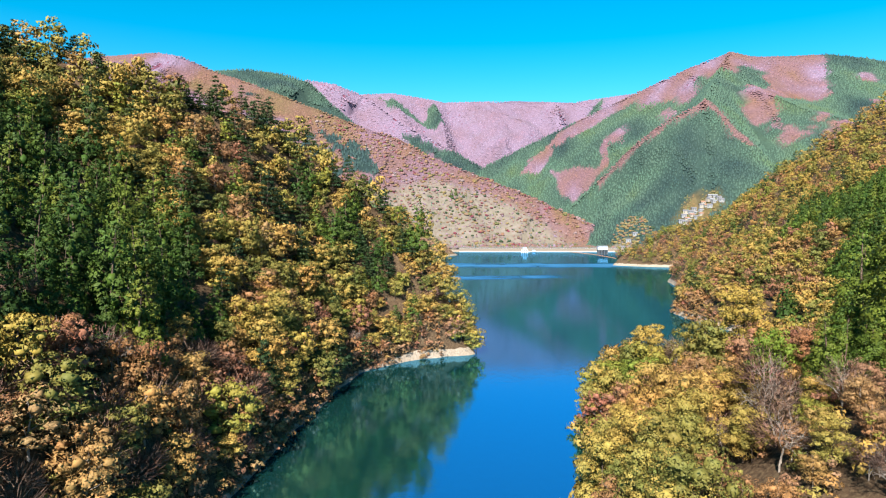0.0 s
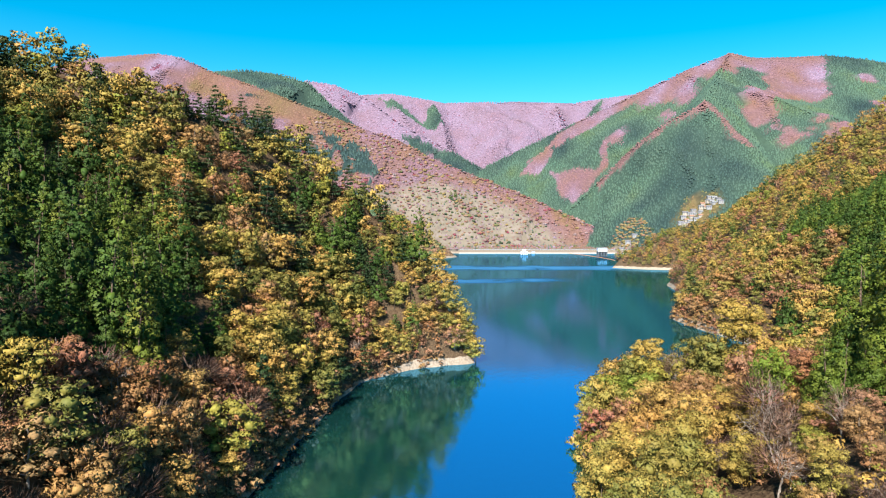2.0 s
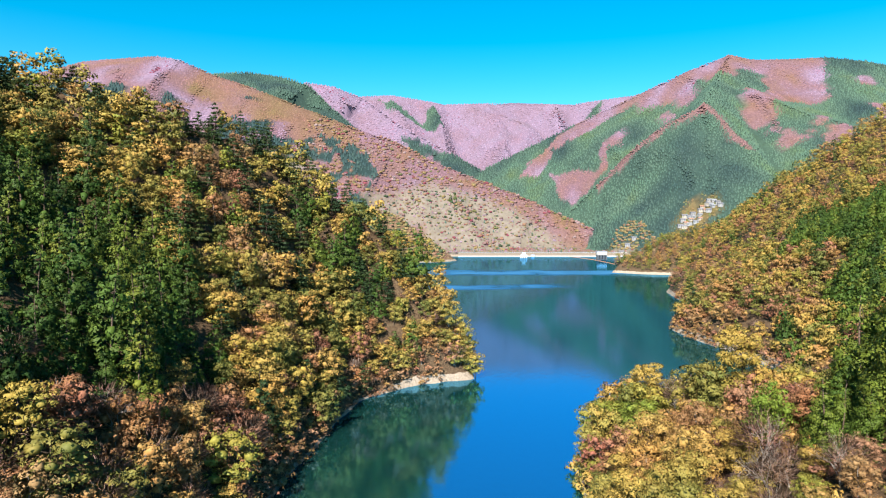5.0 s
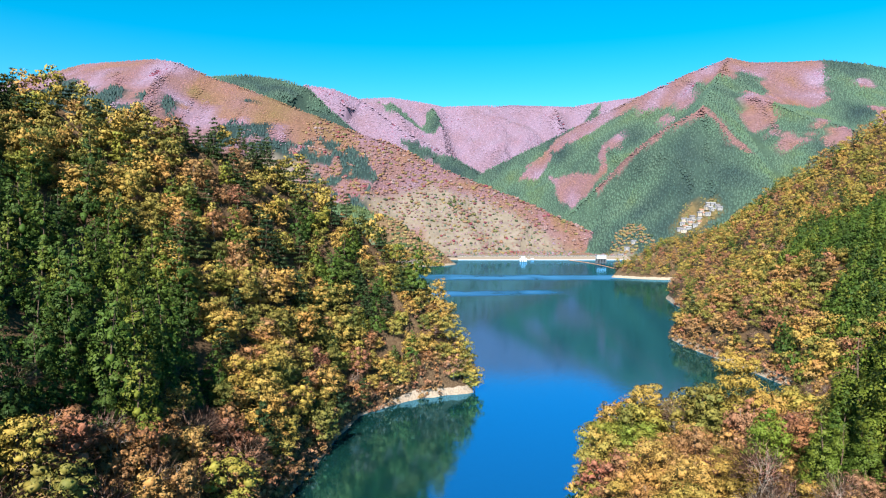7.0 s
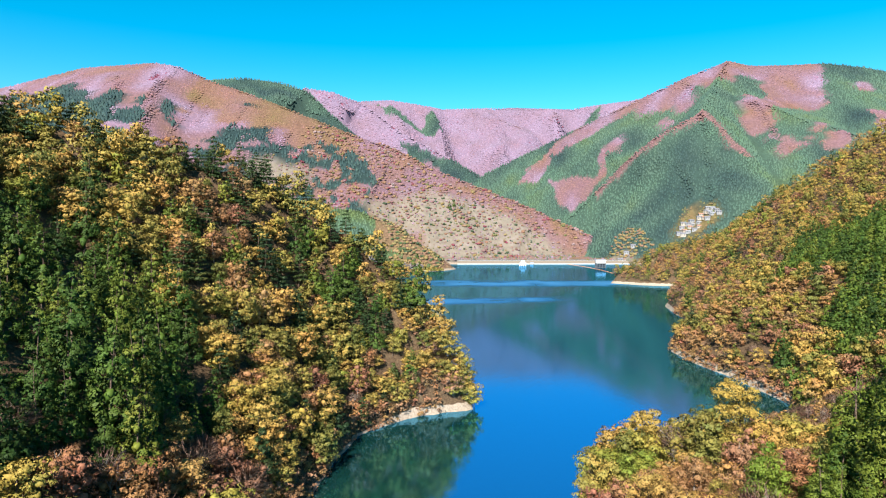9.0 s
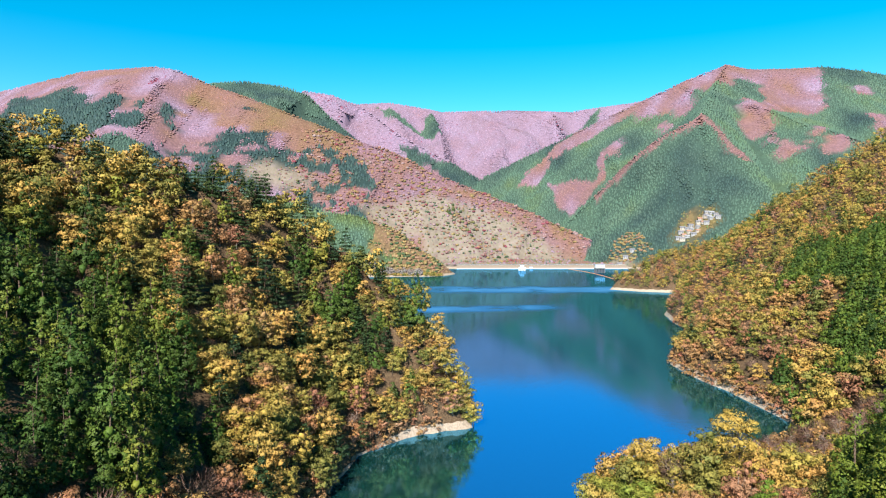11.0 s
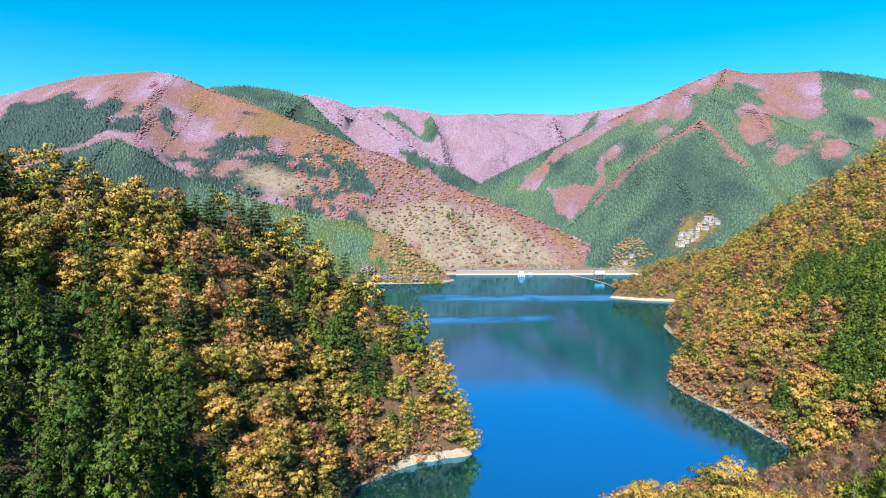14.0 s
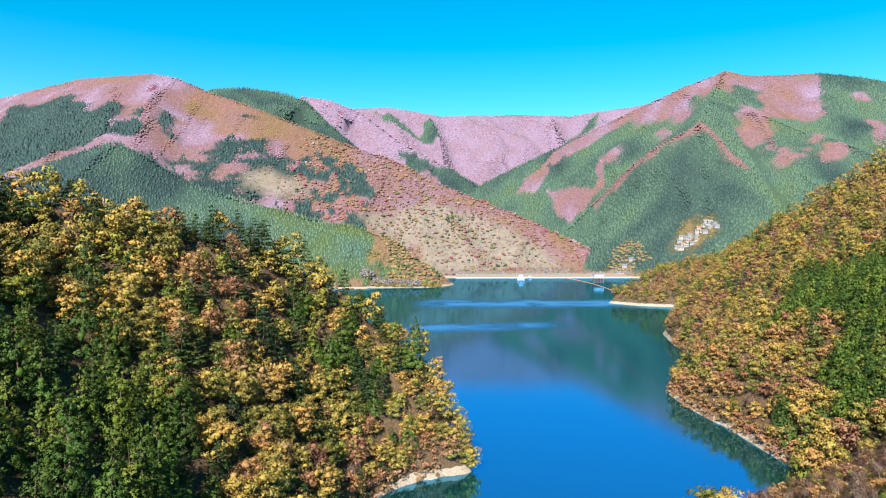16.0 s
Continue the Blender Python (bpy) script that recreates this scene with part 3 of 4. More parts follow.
R = np.random.default_rng
KINDS = {}


def add_kind(kind, name, label, category, group, makers):
    """Four patterns of a kind for the slopes; fine ones, with smaller sprays, for the bank close by."""
    KINDS[kind] = [tree_master(name, label, category, group, *m) for m in makers]


def yellow(k, fine):
    wide = 4.6 + 0.4 * k if fine else 5.3 + 0.45 * k
    crown = broad_crown(R(20 + k), *((85, 0.9, 6200, 0.35) if fine else (46, 1.15, 1950, 0.58)), wide, 1.0, 13.0 + 0.4 * k, 12 + k)
    return (trunk_and_limbs(R(10 + k), 11.0, 0.28, 5, 0.3, 3.8), bark_dark, crown, leaf_yellow)


def russet(k, fine):
    wide, high = 4.3 + 0.35 * k, 11.0 + 0.4 * k
    crown = broad_crown(R(50 + k), *((70, 0.85, 5000, 0.3) if fine else (40, 1.0, 1500, 0.5)), wide, 0.5, high, 15)
    switches = twigs(R(55 + k), 700 if fine else 260, 1.3, 0.03 if fine else 0.05, wide * 1.12, 0.5, high + 0.6)
    return (trunk_and_limbs(R(40 + k), 10.0, 0.22, 6, 0.2, 4.2), bark_pale, join([crown, switches]), leaf_russet)


def cedar(k, fine):
    crown = cedar_crown(R(70 + k), *((110, 1.05, 6200, 0.36) if fine else (95, 1.0, 2000, 0.64)), 18.5 + 1.3 * k, 4.0 + 0.3 * k)
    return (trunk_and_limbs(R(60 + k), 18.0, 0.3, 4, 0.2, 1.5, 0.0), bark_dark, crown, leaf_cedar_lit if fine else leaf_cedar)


def pine(k, fine):
    return (trunk_and_limbs(R(80 + k), 12.0, 0.28, 5, 0.35, 3.0, 0.15), bark_dark, pine_crown(R(90 + k), 64, 1.25, 1000, 0.8, 13.0 + k, 4.2, 2.6), leaf_pine)


def bare(k, fine):
    return (bare_branches(R(100 + k), 13.0, 0.24), bark_pale, twigs(R(110 + k), 1500, 1.25, 0.035, 5.0, 2.0, 12.5), leaf_twig)


def green(k, fine):
    return (trunk_and_limbs(R(120 + k), 11.5, 0.26, 5, 0.3, 3.6), bark_dark, broad_crown(R(130 + k), 80, 0.95, 4200, 0.36, 4.2, 1.0, 13.5, 14), leaf_green)


GOLD, RUST = "broadleaf tree in yellow and olive autumn leaf on the slope", "broadleaf tree in thin russet brown autumn leaf"
CONE, DARK, GREY = "tall conical evergreen cedar with dense drooping green boughs", "dark evergreen pine with ragged layered boughs", "leafless grey-brown tree with long thin branches"
for fine in (False, True):
    end = "_fine" if fine else ""
    add_kind("yellow" + end, "golden_tree", GOLD, "tree", "golden autumn trees", [yellow(k, fine) for k in range(4)])
    add_kind("russet" + end, "russet_tree", RUST, "tree", "russet autumn trees", [russet(k, fine) for k in range(4 - fine)])
    add_kind("cedar" + end, "cedar_tree", CONE, "conifer", "cedars", [cedar(k, fine) for k in range(4 - fine)])
add_kind("pine", "pine_tree", DARK, "conifer", "pines", [pine(k, False) for k in range(3)])
add_kind("bare", "bare_tree", GREY, "tree", "bare trees", [bare(k, False) for k in range(3)])
add_kind("green_fine", "green_tree", "broadleaf tree still in bright green leaf", "tree", "green trees", [green(k, True) for k in range(2)])
USED = {k: 0 for k in KINDS}
LIMIT = {"yellow": 220, "russet": 230, "cedar": 238, "pine": 150, "bare": 100, "yellow_fine": 40, "russet_fine": 34, "cedar_fine": 40, "green_fine": 4}


def plant(kind, x, y, z, s, r):
    """Sets one tree; the first of each pattern is the master itself."""
    masters = KINDS[kind]
    k = USED[kind]
    USED[kind] += 1
    m = pose(x, y, z, r.uniform(-4, 4), r.uniform(-4, 4), r.uniform(0, 360))
    if k < len(masters):
        ob = masters[k]
        ob.matrix_basis = m
    else:
        ob = copy_thing(masters[r.integers(0, len(masters))], m)
    ob.scale = (s, s, s * r.uniform(0.9, 1.12))
    return ob


# stands of cedar, in plan
STAND_WEST = [(-132, 180), (-131, 204), (-108, 214), (-90, 212), (-76, 204), (-68, 194), (-66, 168), (-69, 143), (-77, 126), (-80, 106), (-98, 100), (-145, 115)]
STAND_TIP = [(-76, 258), (-68, 292), (-50, 303), (-27, 302), (-24, 294), (-46, 280), (-58, 270)]
STAND_NEAR = [(66, 106), (69, 121), (84, 128), (104, 150), (140, 150), (140, 90), (92, 90), (72, 98)]
SADDLE = [(92, 206), (118, 246), (160, 276), (205, 300), (215, 190), (125, 160)]
STAND_EAST = [(250, 475), (300, 520), (350, 480), (300, 360), (225, 285), (205, 292), (222, 362), (236, 420)]
STAND_SPUR = [(350, 785), (378, 712), (395, 718), (365, 790)]


def stands(x, y):
    """Positive inside the stands of cedar, in metres."""
    return np.maximum.reduce([inside(x, y, p) for p in (STAND_WEST, STAND_NEAR, STAND_EAST, STAND_SPUR)]) + np.where(y > 250, 24, 5) * fbm(x, y, np.where(y > 250, 34.0, 16.0), 31, 2)


def species(x, y, r):
    """What grows where on the two banks, outside the cedar stands."""
    pick, patch = r.uniform(0, 1, len(x)), fbm(x, y, 30, 77, 2)
    out = np.where(pick + 0.2 * patch < 0.5, "yellow", np.where(pick < 0.74, "russet", np.where(pick < 0.83, "pine", "cedar"))).astype("<U12")
    out = np.where((out == "russet") & (pick > 0.70), "bare", out)
    out = np.where((inside(x, y, STAND_TIP) > -2) & (pick > 0.25), "cedar", out)
    crest = crest_near(x, y, [LEFT_CREST[0]])[0]
    out = np.where((crest < 24) & (x < -15) & (pick > 0.55), "pine", out)
    out = np.where((x > 0) & (y < 480) & (out == "yellow") & (pick > 0.58), "russet", out)
    lit = (inside(x, y, LEFT_SHORE) < 40) & (x < 0) & (y < 285) | (x > 0) & (r.uniform(0, 1, len(x)) < 0.55)
    dark = (out == "pine") | (out == "cedar")
    out = np.where(lit & dark, np.where(pick > 0.86, "russet", "yellow"), out)
    near = (x > 0) & (y < 262)
    out = np.where(near & (out == "pine"), "bare", np.where(near & (out == "cedar"), "yellow", out))
    out = np.where((x < 0) & (y > 150) & (out == "russet") & (pick > 0.67), "pine", out)
    tip, middle, foot = near & (y > 166) & (x < 74), near & (y <= 166) & (y > 132) & (x < 74), near & (y <= 118) & (x > 0.42 * y)
    out = np.where(tip, np.where(pick < 0.8, "yellow", "russet"), out)
    out = np.where(middle, np.where(pick < 0.85, "russet", "yellow"), out)
    out = np.where(near & (y <= 132) & (x <= 0.42 * y), np.where(pick < 0.85, "yellow", "russet"), out)
    out = np.where(foot, np.where(pick < 0.5, "russet", np.where(pick < 0.85, "bare", "yellow")), out)
    out = np.where(near & (inside(x, y, SADDLE) > -3), np.where(pick < 0.7, "bare", "russet"), out)
    by_bay = (x > 0) & (y > 262) & (inside(x, y, RIGHT_SHORE) < 45) & (out == "yellow")
    out = np.where(by_bay & (r.uniform(0, 1, len(x)) < 0.28), "russet", out)
    low = inside(x, y, [(-88, 120), (-76, 146), (-70, 172), (-40, 190), (-45, 60), (-90, 60)]) + 6 * patch
    out = np.where((low > 0) & (pick < 0.62), "russet", out)
    out = np.where((low > 0) & (pick > 0.62), "bare", out)
    out = np.where((low > 0) & (pick < 0.16), "yellow", out)
    return out


def woods(box, gap, cedar_gap, seed, within):
    """Places and kinds of trees in a box: broadleaves wide apart, cedars close together in their stands."""
    r = R(200 + seed)
    x, y = spread_points(box, gap, seed)
    cx, cy = spread_points(box, cedar_gap, seed + 50, 0.3)
    open_on, stand_on = stands(x, y) < 1, stands(cx, cy) > 0
    kinds = np.concatenate([species(x[open_on], y[open_on], r), np.full(stand_on.sum(), "cedar", "<U12")])
    x, y = np.concatenate([x[open_on], cx[stand_on]]), np.concatenate([y[open_on], cy[stand_on]])
    z = height(x, y)
    keep = (z > -0.5) & within(x, y)
    return x[keep], y[keep], np.maximum(z[keep], 0.4) - 0.4, kinds[keep], r


SPRAYS = {"yellow": (lambda q, n: broad_crown(R(q), 11 * n, 1.9, 210 * n, 1.1, 5.0, 2.2, 13.2, 6), leaf_yellow_s, "yellow and olive autumn broadleaf wood on the steep bank"),
          "russet": (lambda q, n: broad_crown(R(q), 11 * n, 1.7, 190 * n, 1.0, 4.6, 2.0, 11.5, 6), leaf_russet_s, "russet autumn broadleaf wood on the steep bank"),
          "cedar": (lambda q, n: cedar_crown(R(q), 24 * n, 1.35, 200 * n, 1.1, 15.5, 3.7), leaf_cedar_s, "dense green cedar wood on the steep bank"),
          "pine": (lambda q, n: pine_crown(R(q), 24 * n, 1.7, 160 * n, 1.3, 15, 4.4), leaf_pine_s, "dark pines scattered over the steep bank"),
          "bare": (lambda q, n: twigs(R(q), 260 * n, 2.2, 0.07, 4.8, 1.5, 11.5), leaf_twig_s, "bare grey-brown trees among the wood")}


def scatter_woods(x, y, z, s, kinds, dense, r, seed):
    for k, (maker, mat, label) in SPRAYS.items():
        on = kinds == k
        if on.any():
            scattered(k + "_wood", [maker(300 + q, dense) for q in range(5)], x[on], y[on], z[on], s[on], r.uniform(0, 1, on.sum()), mat, label, "woodland", seed, True)


def west_side(x, y):
    face = inside(x, y, [(-200, 70), (-150, 70), (-160, 130), (-172, 238), (-89, 292), (-51, 311), (15, 302), (30, 70)]) > 0
    return ((crest_near(x, y, LEFT_CREST[:1])[0] < 17) & (x > -200) | face) & (inside(x, y, LEFT_SHORE) > np.where(x > -10, 2.2, 1.0))


def east_near(x, y):
    return (inside(x, y, RIGHT_SHORE) > np.where(y < 165, 4.5, 2.0)) & (x < 0.74 * y + 10) & (y > 58) & clear_of_point(x, y)


def east_far(x, y):
    face = inside(x, y, [(150, 262), (480, 262), (640, 560), (450, 690), (430, 745), (440, 800), (465, 940), (460, 1045), (290, 1045), (250, 1010), (140, 440)]) > 0
    return face & (inside(x, y, RIGHT_SHORE) > 2.0) & (x < 0.75 * y + 20)


# the trees that make up the point of land below the camera: kind, place, size
POINT = [("yellow_fine", 62, 189, 1.3), ("yellow_fine", 50, 181, 1.3), ("yellow_fine", 42, 172, 1.1), ("yellow_fine", 55, 172, 1.1), ("bare", 67, 179, 1.2),
         ("russet_fine", 77, 185, 1.05), ("yellow_fine", 80, 166, 1.5), ("green_fine", 67, 125, 1.1), ("green_fine", 74, 140, 0.95), ("yellow_fine", 60, 126, 0.9),
         ("bare", 61, 119, 1.15), ("russet_fine", 56, 155, 1.1), ("russet_fine", 62, 151, 1.05), ("russet_fine", 49, 149, 1.0), ("russet_fine", 54, 145, 1.0),
         ("russet_fine", 42, 158, 0.85), ("yellow_fine", 64, 139, 0.8), ("yellow_fine", 56, 134, 0.85), ("yellow_fine", 46, 130, 0.9), ("yellow_fine", 40, 140, 0.9),
         ("yellow_fine", 40, 152, 0.8), ("bare", 48, 118, 0.9), ("yellow_fine", 40, 122, 0.8), ("bare", 56, 104, 0.9), ("bare", 61, 108, 0.8), ("bare", 62, 96, 0.8),
         ("russet_fine", 67, 98, 0.6), ("yellow_fine", 63, 104, 0.55), ("cedar_fine", 69, 107, 0.75)]


def clear_of_point(x, y):
    return np.min([np.hypot(x - p[1], y - p[2]) - 3.6 * p[3] for p in POINT], axis=0) > 0


r = R(78)
for kind, px, py, ps in POINT:
    plant(kind, px, py, float(height(px, py)[0]) - 0.4, ps, r)

# the near woods, tree by tree
for box, gap, cgap, seed, within, fine_to in (((10, 215, 50, 262), 6.8, 7.2, 2, east_near, 215), ((-200, 22, 70, 340), 6.2, 8.0, 1, west_side, 0)):
    x, y, z, kinds, r = woods(box, gap, cgap, seed, within)
    s = r.uniform(0.7, 1.2, len(x)) * np.where(kinds == "cedar", r.uniform(0.7, 1.25, len(x)), 1)
    s = np.where((x > 0.42 * y) & (y < 118) & (kinds != "cedar"), 0.62 * s, s)
    s = np.where((x > 0) & (inside(x, y, SADDLE) > -3), 0.62 * s, np.where((x > 0) & (kinds == "cedar"), 1.15 * s, s))
    over = np.zeros(len(x), bool)
    for i in np.argsort(np.hypot(x, y)):
        k = kinds[i]
        if math.hypot(x[i], y[i]) < fine_to and k + "_fine" in KINDS and USED[k + "_fine"] < LIMIT[k + "_fine"]:
            k = k + "_fine"
        if USED[k] < LIMIT[k]:
            plant(k, x[i], y[i], z[i], s[i], r)
        else:
            over[i] = True
    scatter_woods(x[over], y[over], z[over], s[over], kinds[over], 2, r, seed)

# the steep nose of the point, thickly grown
def nose(x, y):
    return west_side(x, y) & (inside(x, y, [(-62, 262), (-48, 303), (-22, 306), (13, 303), (14, 299), (-14, 287), (-36, 266)]) > -1.5)


x, y, z, kinds, r = woods((-66, 16, 258, 310), 4.6, 4.6, 3, nose)
kinds = np.where((x > -24) & ((kinds == "cedar") | (kinds == "pine") & (r.uniform(0, 1, len(x)) < 0.6)), "yellow", kinds)
for i in range(len(x)):
    plant(kinds[i], x[i], y[i], z[i], (0.62 if kinds[i] in ("cedar", "bare") else 0.72) * r.uniform(0.75, 1.2), r)
for bx, by, bs in ((16, 299.5, 0.8), (13.5, 301, 0.6), (11, 300.2, 0.7), (14.5, 302, 0.6), (11, 302.5, 1.15), (4, 304.5, 1.1), (-3, 306, 1.0)):
    plant("yellow", bx, by, max(float(height(bx, by)[0]), 0.6) - 0.4, bs, r)

# the long bank beyond the bay
for box, gap, cgap, seed, dense in (((150, 480, 262, 520), 8.2, 6.2, 5, 2), ((150, 760, 520, 1048), 7.6, 7.0, 6, 1)):
    x, y, z, kinds, r = woods(box, gap, cgap, seed, east_far)
    scatter_woods(x, y, z, r.uniform(0.6, 1.3, len(x)), kinds, dense, r, seed)

# low scrub that hangs over the water's edge
r = R(900)
for line, out, name in ((LEFT_SHORE[2:9], -1, "west"), (RIGHT_SHORE[2:8], 1, "east"), (RIGHT_SHORE[8:17], 1, "bay")):
    bx, by = [], []
    for a, b in zip(line, line[1:]):
        k = int(math.dist(a, b) / 1.0)
        u = (np.arange(k) + r.uniform(0, 1, k)) / k
        bx.append(a[0] + u * (b[0] - a[0]) + r.uniform(-1.2, 4.5, k) * out)
        by.append(a[1] + u * (b[1] - a[1]))
    bx, by = np.concatenate(bx), np.concatenate(by)
    bz = np.maximum(height(bx, by), 0.2)
    scattered("shore_scrub", [broad_crown(R(910 + q), 10, 0.7, 55, 0.6, 1.7, 0.0, 3.2, 2) for q in range(4)], bx, by, bz, r.uniform(0.9, 2.3, len(bx)), r.uniform(0, 1, len(bx)),
              leaf_yellow_s if name == "east" else leaf_russet_s, "thin autumn scrub hanging over the water's edge", "scrub", 3, True)

# tall bare trees that stand out on the near bank, and two dark conifers alone on the far open slope
r = R(77)
for bx, by, bs in ((84, 180, 1.0), (95, 196, 0.9), (50, 92, 0.95), (-70, 131, 1.2), (-75, 150, 1.1), (-62, 112, 1.15), (-84, 121, 1.1)):
    plant("bare", bx, by, float(height(bx, by)[0]) - 0.4, bs, r)
for bx, by, bs in ((12, 301.5, 0.95), (9, 300, 0.7), (5, 299.5, 0.9), (0, 298, 0.9), (-7, 296, 0.95), (-14, 293, 0.9), (7, 305.5, 1.1), (1, 306, 1.1)):
    plant("yellow", bx, by, max(float(height(bx, by)[0]), 0.6) - 0.4, bs, r)
for bx, by, bs in ((8, 300, 0.6), (3, 298, 0.65), (-2, 296.5, 0.7), (-7, 294.5, 0.7), (-12, 291.5, 0.75), (-17, 288.5, 0.75), (-22, 285.5, 0.75)):
    plant("russet", bx, by, max(float(height(bx, by)[0]), 0.6) - 0.4, bs, r)
for bx, by in ((24, 1786), (36, 1793)):
    plant("cedar", bx, by, float(height(bx, by)[0]) - 0.4, 1.15, r)

# undergrowth between the trees
for box, gap, seed, within, count, size in (((-190, 22, 70, 312), 5.8, 81, west_side, 45, 0.7), ((10, 215, 58, 262), 5.0, 82, east_near, 160, 0.4), ((150, 420, 262, 520), 7.5, 83, east_far, 30, 1.2)):
    x, y = spread_points(box, gap, seed)
    keep = within(x, y) & (stands(x, y) < 0)
    x, y = x[keep], y[keep]
    z = np.maximum(height(x, y), 0.3)
    r = R(seed)
    mix = r.uniform(0, 1, len(x))
    for on, mat, name, label in ((mix < 0.5, leaf_russet_s, "russet_undergrowth", "russet undergrowth between the trees"), (mix >= 0.5, leaf_yellow_s, "golden_undergrowth", "golden and olive undergrowth between the trees")):
        scattered(name, [broad_crown(R(920 + q), 8, 0.8, count, size, 1.9, 0.0, 3.0, 2) for q in range(4)], x[on], y[on], z[on] - 0.2, r.uniform(0.6, 1.5, on.sum()), r.uniform(0, 1, on.sum()),
                  mat, label, "undergrowth", seed, True)


# broken rock along the waterline
def boulder(r):
    v = np.array([(a, b, c) for c in (-0.5, 0.5) for b in (-0.5, 0.5) for a in (-0.5, 0.5)]) * r.uniform(0.6, 1.3, 3) + r.normal(0, 0.13, (8, 3))
    return v, np.array([(0, 2, 3, 1), (4, 5, 7, 6), (0, 1, 5, 4), (1, 3, 7, 5), (3, 2, 6, 7), (2, 0, 4, 6)])


r = R(950)
for line, out in ((LEFT_SHORE[3:11], -1), (RIGHT_SHORE[9:17], 1)):
    bx, by = [], []
    for a, b in zip(line, line[1:]):
        k = int(math.dist(a, b) / 0.8)
        u = r.uniform(0, 1, k)
        bx.append(a[0] + u * (b[0] - a[0]) + r.uniform(-0.6, 3.2, k) * out)
        by.append(a[1] + u * (b[1] - a[1]))
    bx, by = np.concatenate(bx), np.concatenate(by)
    scattered("shore_rocks", [boulder(R(960 + q)) for q in range(6)], bx, by, np.maximum(height(bx, by), 0), 0.25 + 0.9 * r.uniform(0, 1, len(bx)) ** 2.5, r.uniform(0, 1, len(bx)),
              ground_mat, "broken pale rocks along the waterline", "rocks", 9)

# ---- distant woods ----
def far_cone(r):
    """A far conifer: a ragged pointed cone of boughs."""
    a = np.arange(6) * math.pi / 3
    ring = np.stack([np.cos(a), np.sin(a), 0 * a], 1) * r.uniform(2.4, 3.4, (6, 1)) + np.stack([0 * a, 0 * a, r.uniform(-2.5, 0.5, 6)], 1)
    v = np.concatenate([ring, [[*r.normal(0, 0.3, 2), r.uniform(5.5, 7.5)]]])
    return v, np.array([(k, (k + 1) % 6, 6) for k in range(6)])


def far_dome(r, radius, tall):
    """A far broadleaf: a low uneven mound."""
    a = np.arange(6) * math.pi / 3
    ring = np.stack([np.cos(a) * radius, np.sin(a) * radius, 0 * a - 2.2], 1) * r.uniform(0.8, 1.2, (6, 1))
    return np.concatenate([ring, [[*r.normal(0, 0.5, 2), tall]]]), np.array([(k, (k + 1) % 6, 6) for k in range(6)])


def bush(r, radius, tall, count=10, size=1.4):
    """A rounded bush of a few clumps, with loose sprays standing out of it."""
    a = 2.1 * np.arange(3) + r.uniform(0, 6)
    pc = np.stack([np.cos(a) * radius * 0.4, np.sin(a) * radius * 0.4, r.uniform(-0.1, 0.35, 3) * tall], 1)
    pr = radius * r.uniform(0.55, 0.8, 3)
    return join([puffs(pc, pr, r, tall / radius), sprigs(pc, pr, count, size, r, tall / radius, 0.5)])


# stands on the far mountains, in plan: plantations of conifer, then bare beech and larch among conifer
CONIFERS_LEFT = [
    [(-1313, 1886), (-1382, 2039), (-1268, 2003), (-1189, 1991), (-1075, 1920), (-1063, 1855), (-1000, 1853), (-963, 1911), (-935, 1878), (-966, 1819), (-917, 1756),
     (-958, 1702), (-1123, 1600), (-1900, 1600), (-1900, 1900)],
    [(-918, 1767), (-917, 1838), (-898, 1847), (-839, 1777), (-858, 1747)],
    [(-919, 1884), (-897, 1894), (-869, 1867), (-879, 1838)],
    [(-838, 1891), (-828, 1907), (-766, 1838), (-768, 1800), (-795, 1829)],
    [(-637, 1965), (-609, 2022), (-594, 2004), (-625, 1960)]]
MIXED_LEFT = [(-785, 1744), (-731, 1787), (-688, 1834), (-615, 1888), (-540, 1891), (-478, 1929), (-457, 1864), (-407, 1905), (-309, 1936), (-223, 1944), (-198, 1788),
              (-341, 1737), (-382, 1787), (-521, 1767), (-655, 1690)]
CONIFER_VALLEY = [(-178, 2689), (-110, 2675), (-16, 2621), (122, 2600), (204, 2560), (160, 2420), (37, 2480), (-41, 2584), (-120, 2600)]
CONIFER_FAR = [[(-349, 3451), (-227, 3438), (-103, 3309), (-88, 3424), (-36, 3463), (7, 3295), (-34, 3235), (-136, 3305), (-289, 3366)],
               [(706, 3433), (888, 3545), (874, 3441), (706, 3376)]]
BARE_TOP = [(321, 2334), (438, 2390), (560, 2430), (800, 2430), (1085, 2400), (1400, 2400), (1391, 2313), (1325, 2194), (1310, 2108), (1273, 2072), (1197, 2064),
            (1182, 2091), (1052, 1996), (1008, 1922), (1045, 1845), (988, 1788), (978, 1821), (998, 1913), (938, 1924), (926, 1959), (1004, 2081), (1056, 2238),
            (978, 2213), (930, 2278), (860, 2200), (816, 2240), (695, 2345), (577, 2333), (435, 2329)]
CONIFER_TOP = [(1051, 2235), (1133, 2281), (1128, 2169), (1058, 2087), (1024, 2136)]
